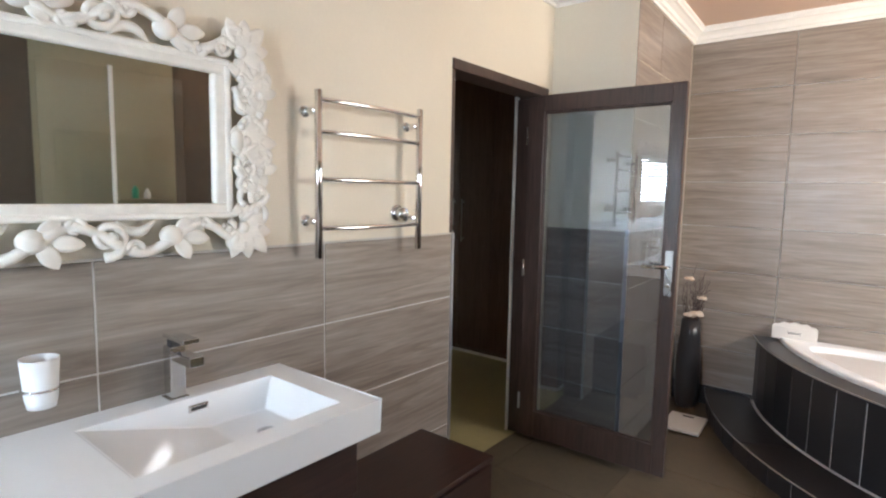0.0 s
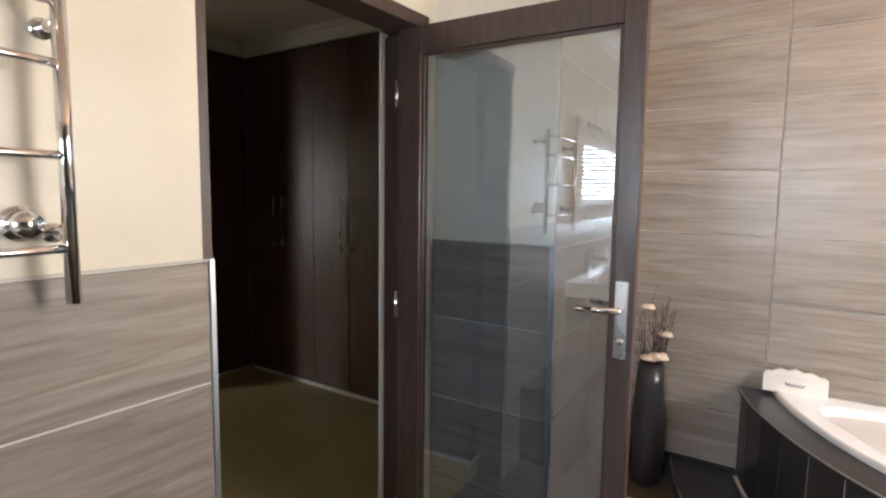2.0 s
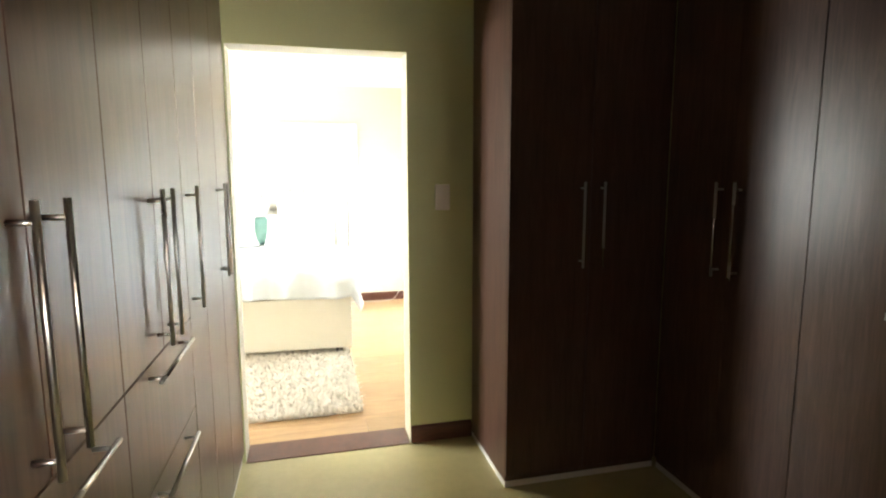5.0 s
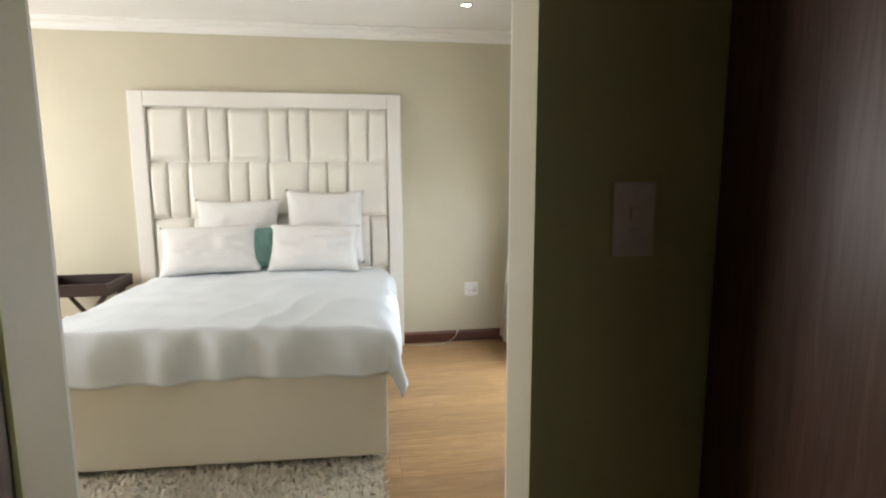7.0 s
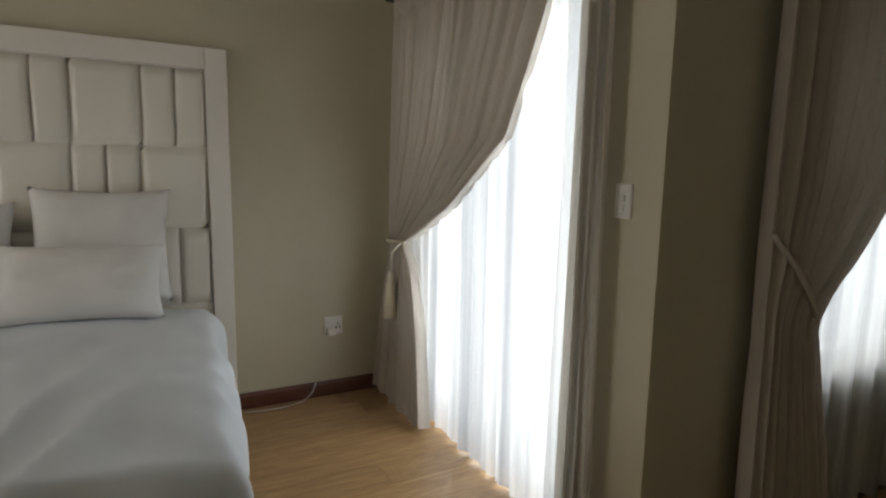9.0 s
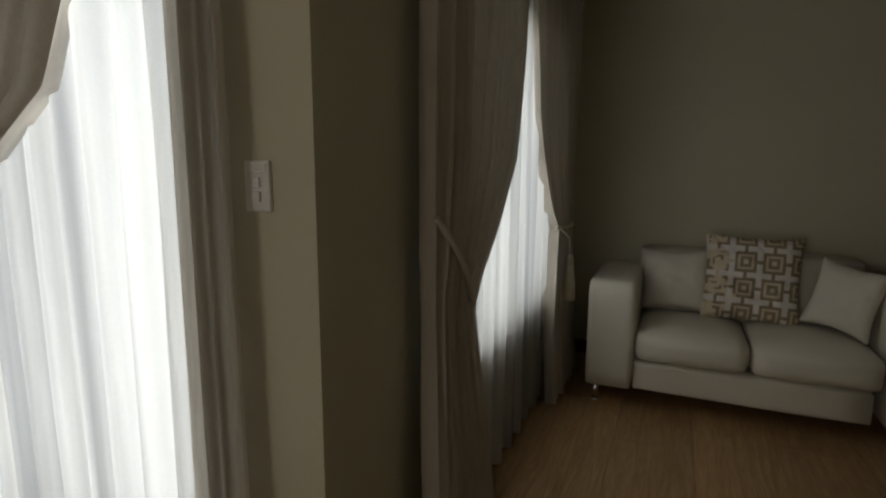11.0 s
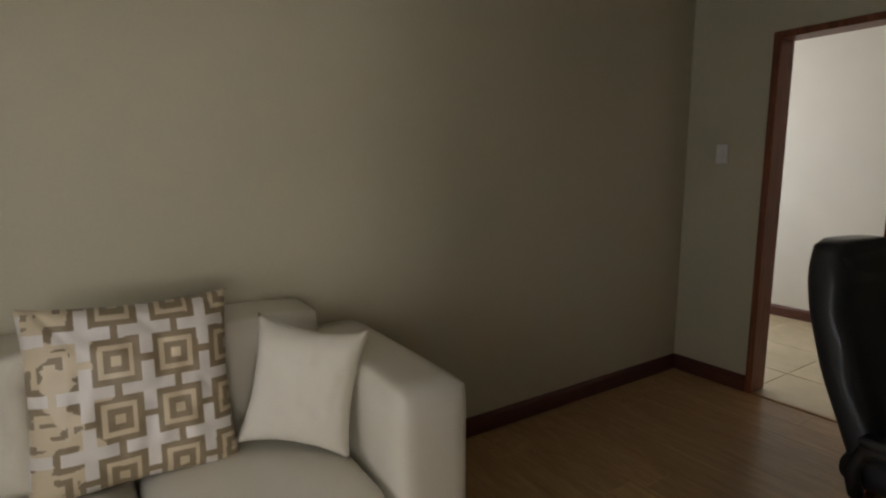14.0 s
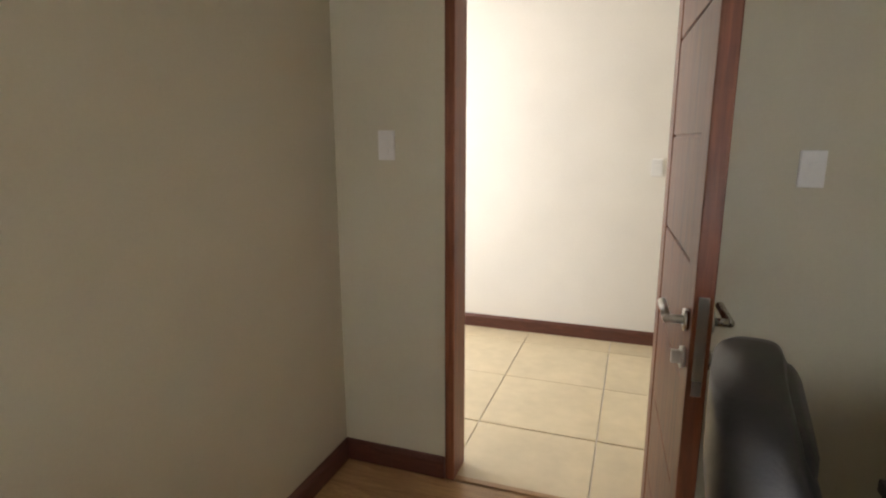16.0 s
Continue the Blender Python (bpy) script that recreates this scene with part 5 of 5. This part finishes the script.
def soft_box(x0, x1, y0, y1, z0, z1, r=0.03, belly=0.0, seed=0.0):
    bm = boxes((x0, x1, y0, y1, z0, z1))
    bmesh.ops.subdivide_edges(bm, edges=bm.edges[:], cuts=7, use_grid_fill=True)
    c = Vector(((x0 + x1) / 2, (y0 + y1) / 2, (z0 + z1) / 2))
    hx, hy, hz = (x1 - x0) / 2, (y1 - y0) / 2, (z1 - z0) / 2
    for v in bm.verts:
        a, b, e = (v.co.x - c.x) / hx, (v.co.y - c.y) / hy, (v.co.z - c.z) / hz
        q = Vector((max(-hx + r, min(hx - r, v.co.x - c.x)), max(-hy + r, min(hy - r, v.co.y - c.y)), max(-hz + r, min(hz - r, v.co.z - c.z))))
        d = v.co - c - q
        if d.length > 1e-6:
            v.co = c + q + d.normalized() * min(r, d.length)
        n = noise.noise(Vector((v.co.x * 5 + seed, v.co.y * 5, v.co.z * 5))) * 0.004
        v.co.z += belly * (1 - a * a) * (1 - b * b) * (1 if e > 0 else 0.3 * e) + n
        v.co.y -= belly * 0.5 * (1 - a * a) * (1 - e * e) * (1 if b < 0 else 0)
    return bm


part("base_rail", soft_box(-0.58, 0.58, 0.02, 0.80, 0.115, 0.29, 0.02), LEATHER, sofa, "", True)
for s, w in ((-1, 0.275), (1, 0.235)):
    a, b = (-0.853, -0.853 + w) if s < 0 else (0.868 - w, 0.868)
    part("arm", soft_box(a, b, 0.0, 0.83, 0.110, 0.752, 0.028, 0.004, s), LEATHER, sofa, "", True)
part("backrest", soft_box(-0.60, 0.63, 0.58, 0.86, 0.25, 0.872, 0.03, 0.004, 3), LEATHER, sofa, "", True)
for k in range(2):
    a = -0.575 + k * 0.597
    part("seat_cushion", soft_box(a, a + 0.592, -0.005, 0.62, 0.29, 0.475, 0.055, 0.035, k * 4 + 1), LEATHER, sofa, "", True)
for x in (-0.79, 0.79):
    for y in (0.07, 0.76):
        bm = rod(bmesh.new(), (x, y, 0.0), (x, y, 0.118), 0.018, 14, 0.024)
        rod(bm, (x, y, 0.0), (x, y, 0.006), 0.024, 14)
        part("leg", bm, CHROME, sofa, "chrome leg", True)
SP = material("ivory_cushion_cloth", (0.74, 0.70, 0.61), 0.55, var=0.03, grain=200, bumps=0.15)
c1 = new("scatter_cushion", cushion_mesh("scatter_cushion", 0.44, 0.42, 0.15, SP, 11, 0.16))
c1.matrix_world = pose(-5.80, 7.27, 0.49, 0, 0, -94) @ pose(0, 0, 0, 2, -16, 0)
tagged(c1, "plain ivory cushion in the sofa corner", "cushion", "sofa cushions")
c2 = new("scatter_cushion", cushion_mesh("scatter_cushion", 0.36, 0.41, 0.13, SP, 12, 0.18))
c2.matrix_world = pose(-4.985, 7.12, 0.50, 0, 0, -122) @ pose(0, 0, 0, -9, -13, 0)
tagged(c2, "plain ivory cushion leaning on the sofa arm", "cushion", "sofa cushions")
GOLD = material("golden_taupe_satin", (0.30, 0.23, 0.145), 0.4, var=0.08, grain=250, bumps=0.2)
SILVER = material("pale_satin_pattern", (0.76, 0.72, 0.68), 0.32, var=0.05, grain=250, bumps=0.2)
# Cream of the woven squares, also used for the painted sheen.
CREAM_PAT_SHEEN = material("cream_satin_pattern_sheen", (0.66, 0.56, 0.40), 0.35, var=0.05, grain=250, bumps=0.2)


def pattern_cushion(size, d, n=150):
    me = cushion_mesh("patterned_cushion", size, size, d, GOLD, 13, 0.08, n)
    me.materials.append(SILVER)
    me.materials.append(CREAM_PAT_SHEEN)
    for p in me.polygons:
        u, v = p.center.y / size + 0.5, p.center.z / size
        gu, gv = u * 3.6, v * 3.4 + 0.17
        a, b = (gu + 0.5) % 1.0 - 0.5, (gv + 0.5) % 1.0 - 0.5
        m2 = max(abs(gu % 1.0 - 0.5), abs(gv % 1.0 - 0.5))
        # Sheen of the crumpled left third, painted as an uneven cream patch.
        sheen_patch = u + 0.22 * noise.noise(Vector((u * 6, v * 9, 2.0))) < 0.27 and noise.noise(Vector((u * 9, v * 22, 5.0))) > -0.12
        if min(abs(a), abs(b)) < 0.105 and max(abs(a), abs(b)) < 0.44:
            p.material_index = 1
        elif sheen_patch or 0.20 < m2 < 0.285 or m2 < 0.085:
            p.material_index = 2
    return me


c3 = new("patterned_cushion", pattern_cushion(0.53, 0.17))
c3.matrix_world = pose(-5.385, 7.21, 0.485, 0, 0, -90) @ pose(0, 0, 0, -1, -13, 0)
tagged(c3, "gold and silver satin cushion with crosses and squares", "cushion", "sofa cushions")

# ---- study: entrance door ----
structure("door_2", boxes((-2.185, -2.03, 7.135, 7.176, 0, 2.062), (-2.185, -2.03, 6.30, 6.352, 0, 2.062), (-2.185, -2.03, 6.30, 7.176, 2.062, 2.10), bevel=0.004), MAHOGANY, "reddish-brown wooden frame of the entrance door", "door frame")
ed = thing("entrance_door", (-2.19, 6.352, 0.0), "reddish-brown wooden door with grooved panels, standing open", "door", turn=183.0)
EW = 0.765
for k, (a, b) in enumerate(((0.012, 0.31), (0.316, 0.60), (0.606, 0.89), (0.896, 1.18), (1.186, 1.47), (1.476, 1.76), (1.766, 2.035))):
    part("panel", boxes((0.10, EW - 0.10, -0.018, 0.018, a, b), bevel=0.004), MAHOGANY, ed)
for a, b in ((0.0, 0.10), (EW - 0.10, EW)):
    part("stile", boxes((a, b, -0.021, 0.021, 0.012, 2.035), bevel=0.003), MAHOGANY, ed)
part("core", boxes((0.09, EW - 0.09, -0.012, 0.012, 0.02, 2.03)), MAHOGANY, ed)
part("lock_forend", boxes((EW, EW + 0.003, -0.011, 0.011, 0.90, 1.13), bevel=0.001), STEEL, ed, "steel lock edge plate")
for s in (1, -1):
    x = EW - 0.055
    lv = part("rosette", rods(0.026, ((x, s * 0.021, 1.06), (x, s * 0.031, 1.06)), n=24), STEEL, ed, "", True)
    bm = rod(bmesh.new(), (x, s * 0.03, 1.06), (x, s * 0.068, 1.06), 0.010)
    rod(bm, (x, s * 0.066, 1.06), (x - 0.12, s * 0.066, 1.065), 0.010)
    ball(bm, (x, s * 0.066, 1.06), (0.0105, 0.0105, 0.0105))
    part("lever", bm, STEEL, lv, "brushed steel lever", True)
    part("key_rosette", rods(0.025, ((x, s * 0.021, 0.97), (x, s * 0.031, 0.97)), n=24), STEEL, ed, "", True)
    part("key_cylinder", boxes((x - 0.006, x + 0.006, s * 0.031, s * 0.05, 0.955, 0.985)), STEEL, ed)

# ---- study: desk and chair ----
desk = thing("side_table", (-2.22, 5.765, 0.0), "small dark wooden side table beside the office chair", "side table")
part("tabletop", boxes((-0.92, -0.685, -0.30, 0.17, 0.72, 0.75), bevel=0.003), DARK_WOOD, desk)
for x in (-0.91, -0.725):
    part("side_panel", boxes((x, x + 0.03, -0.28, 0.15, 0.0, 0.72), bevel=0.002), DARK_WOOD, desk)
part("back_panel", boxes((-0.88, -0.725, -0.28, -0.26, 0.25, 0.72)), DARK_WOOD, desk)
ch = thing("office_chair", (-3.40, 5.90, 0.0), "high-back black leather office chair beside a dark side table", "chair", turn=-9)


def back_pad(u, v):
    a, t = 2 * math.pi * u, v
    z = 0.50 + 0.635 * t
    w = 0.238 * (1 - 0.10 * t - 0.55 * max(0, t - 0.86) ** 1.2 * 3) if t < 0.999 else 0.12
    y = 0.20 + 0.19 * t + 0.04 * math.sin(t * 3.0)
    dpt = 0.068 * (1 - 0.45 * max(0, t - 0.8) * 3)
    c, s = math.cos(a), math.sin(a)
    n = 0.55
    px = w * math.copysign(abs(c) ** n, c)
    py = dpt * math.copysign(abs(s) ** n, s)
    seam = 0.006 * math.cos(t * 2 * math.pi * 3) * (1 if s < 0 else 0.2)
    wing = -0.03 * (px / 0.27) ** 2
    return (px, y + py + seam + wing, z)


bm = sheet(bmesh.new(), back_pad, 44, 40, True)
bm.verts.ensure_lookup_table()
bm.faces.new([bm.verts[i * 41 + 40] for i in range(44)])
bm.faces.new([bm.verts[i * 41] for i in range(43, -1, -1)])
part("backrest", bm, BLACK_LEATHER, ch, "padded black leather backrest", True)
part("head_pad", soft_box(-0.17, 0.17, 0.315, 0.375, 0.93, 1.10, 0.028, 0.006, 5), BLACK_LEATHER, ch, "", True)
part("seat", soft_box(-0.26, 0.26, -0.27, 0.25, 0.42, 0.53, 0.05, 0.025, 7), BLACK_LEATHER, ch, "", True)
for s in (-1, 1):
    pts = [(s * 0.29, 0.16, 0.43), (s * 0.31, 0.17, 0.51), (s * 0.31, 0.14, 0.585), (s * 0.31, 0.0, 0.605), (s * 0.31, -0.14, 0.595), (s * 0.30, -0.17, 0.53), (s * 0.27, -0.12, 0.44)]
    part("armrest", tube(bmesh.new(), pts, 0.021, 10), BLACK_PLASTIC, ch, "", True)
    part("arm_pad", soft_box(s * 0.31 - 0.035, s * 0.31 + 0.035, -0.15, 0.15, 0.602, 0.63, 0.014), BLACK_LEATHER, ch, "", True)
part("gas_lift", rods(0.028, ((0, 0, 0.10), (0, 0, 0.43)), n=16), BLACK_PLASTIC, ch, "", True)
for k in range(5):
    a = radians(72 * k + 20)
    e = (0.29 * math.cos(a), 0.29 * math.sin(a))
    leg_ = part("base_arm", rod(bmesh.new(), (0, 0, 0.11), (e[0], e[1], 0.075), 0.026, 8, 0.016), BLACK_PLASTIC, ch)
    part("castor", rods(0.028, ((e[0] - 0.018, e[1], 0.028), (e[0] + 0.018, e[1], 0.028)), n=14), BLACK_PLASTIC, leg_, "", True)


# ---- pieces of walls and floors ----
def pieces(name, parent, size, places, mat, bevel=0.0015):
    """Alike pieces that share one mesh, each at its own place."""
    x, y, z = size
    me = mesh_of(name, boxes((-x / 2, x / 2, -y / 2, y / 2, -z / 2, z / 2), bevel=bevel, seg=1), mat)
    for p in places:
        ob = new(name, me)
        ob.parent = parent
        ob.location = p
    return me


walls = bpy.data.objects
G = 0.005
rows = [(0.0, 0.08), (0.08, 0.403), (0.403, 0.725), (0.725, 1.048), (1.048, 1.355)]
cols = [(-1.30, -0.575), (-0.575, 0.217), (0.217, 1.033), (1.033, 1.80), (1.80, 2.572)]
for z0, z1 in rows:
    for y0, y1 in cols:
        pieces("tile", walls["wall_bath_west"], (0.010, y1 - y0 - G, z1 - z0 - G), [(-1.796, (y0 + y1) / 2, (z0 + z1) / 2)], TILE_Y)
    pieces("tile", walls["wall_bath_return"], (0.49, 0.010, z1 - z0 - G), [(-1.548, 3.540, (z0 + z1) / 2)], TILE_X)
structure("trim", boxes((-1.7995, -1.7935, -1.3, 2.572, 0, 1.352), (-1.797, -1.305, 3.5415, 3.5485, 0, 1.352)), PALE_GROUT, "pale grout behind the wall tiles", "grout")
structure("trim", boxes((-1.7935, -1.789, -1.3, 2.585, 1.355, 1.361)), GROUT, "slim grout line on top of the wall tiles", "trim")
far = [0.0, 0.15, 0.44, 0.726, 1.017, 1.345, 1.665, 1.985, 2.305, 2.66]
for z0, z1 in zip(far, far[1:]):
    for x0, x1 in ((-1.352, -0.70), (-0.70, 0.092), (0.092, 0.884), (0.884, 1.30)):
        pieces("tile", walls["wall_bath_north"], (x1 - x0 - G, 0.010, z1 - z0 - G), [((x0 + x1) / 2, 4.846, (z0 + z1) / 2)], BLACK_TILE if z0 == 0 else TILE_X)
BT = [arc(1.890, k, 16) for k in range(17)]
for (x0, y0), (x1, y1) in zip(BT, BT[1:]):
    w = math.hypot(x1 - x0, y1 - y0)
    ob = part("tile", mesh_of("tile", boxes((-w / 2 + 0.004, w / 2 - 0.004, -0.003, 0.007, 0.135, 0.563), bevel=0.001, seg=1), BLACK_TILE), None, bath)
    ob.matrix_world = pose((x0 + x1) / 2, (y0 + y1) / 2, 0, 0, 0, math.degrees(math.atan2(y1 - y0, x1 - x0)))
SR = [arc(2.180, k, 19) for k in range(20)]
for (x0, y0), (x1, y1) in zip(SR, SR[1:]):
    w = math.hypot(x1 - x0, y1 - y0)
    ob = part("tile", mesh_of("tile", boxes((-w / 2 + 0.004, w / 2 - 0.004, -0.004, 0.008, 0.002, 0.112), bevel=0.001, seg=1), BLACK_TILE), None, step)
    ob.matrix_world = pose((x0 + x1) / 2, (y0 + y1) / 2, 0, 0, 0, math.degrees(math.atan2(y1 - y0, x1 - x0)))
FT = 0.60
pieces("tile", walls["floor_bath"], (FT - 0.004, 0.611, 0.008), [(-1.78 + FT * (i + 0.5), -1.3 + 0.615 * (j + 0.5), 0.0005) for i in range(5) for j in range(10)], FLOOR_TILE)
pieces("tile", walls["floor_hall"], (0.596, 0.596, 0.01), [(-1.65 + 0.6 * (i - 0.5), 7.17 + 0.6 * (j - 0.5), -0.005) for i in range(1, 3) for j in range(-3, 4)], HALL_TILE)
pieces("tile", walls["floor_hall"], (0.486, 0.596, 0.01), [(-1.902, 7.17 + 0.6 * (j - 0.5), -0.005) for j in range(-3, 4)], HALL_TILE)
for z0, z1 in zip(far, far[1:]):
    for y0, y1 in ((3.552, 4.02), (4.02, 4.81)):
        me = mesh_of("tile", boxes((-0.005, 0.005, -(y1 - y0 - G) / 2, (y1 - y0 - G) / 2, -(z1 - z0 - G) / 2, (z1 - z0 - G) / 2), bevel=0.0015, seg=1), TILE_Y)
        ob = new("tile", me)
        ob.parent = walls["wall_bath_return"]
        m = (y0 + y1) / 2
        ob.matrix_world = pose(-1.295 - 0.06 * (m - 3.55) / 1.3 + 0.001, m, (z0 + z1) / 2, 0, 0, math.degrees(math.atan2(0.06, 1.3)))
pieces("tile", walls["floor_hall"], (0.232, 0.596, 0.01), [(-0.33, 7.17 + 0.6 * (j - 0.5), -0.005) for j in range(-3, 4)], HALL_TILE)
BW, BL = 0.193, 1.285
rng = random.Random(9)


def boards(parent, x0, x1, reach):
    """Staggered boards along y, cut off at the walls; reach(x) gives a row's ends."""
    me = mesh_of("plank", boxes((-BW / 2 + 0.0005, BW / 2 - 0.0005, -BL / 2 + 0.0005, BL / 2 - 0.0005, -0.006, 0.006), bevel=0.0008, seg=1), LAMINATE)
    x = x0 + BW / 2
    while x < x1 + BW / 2:
        lo, hi = reach(x)
        y = lo - rng.uniform(0.1, BL)
        while y < hi:
            a, b = max(lo, y), min(hi, y + BL)
            if b - a > 0.02:
                ob = new("plank", me)
                ob.parent = parent
                ob.location = (x, (a + b) / 2, -0.006)
                ob.scale = (1, (b - a) / BL, 1)
            y += BL
        x += BW


boards(walls["floor_bed"], -8.75, -5.25, lambda x: (-0.35, 4.70 if x < -6.66 else 7.667))
boards(walls["floor_study"], -5.083, -2.20, lambda x: (5.27, 7.667))
structure("trim", boxes((-2.19, -2.158, 5.27, 7.667, -0.012, -0.001), (-5.255, -5.17, 2.60, 3.49, -0.01, -0.001), (-5.26, -5.08, 3.63, 7.667, -0.011, -0.002)), LAMINATE, "laminate strip at the bedroom opening", "floor")
structure("trim", boxes((-1.932, -1.782, 2.593, 3.477, -0.004, 0.0045)), FLOOR_TILE, "brown tiled floor strip in the bathroom doorway", "threshold")
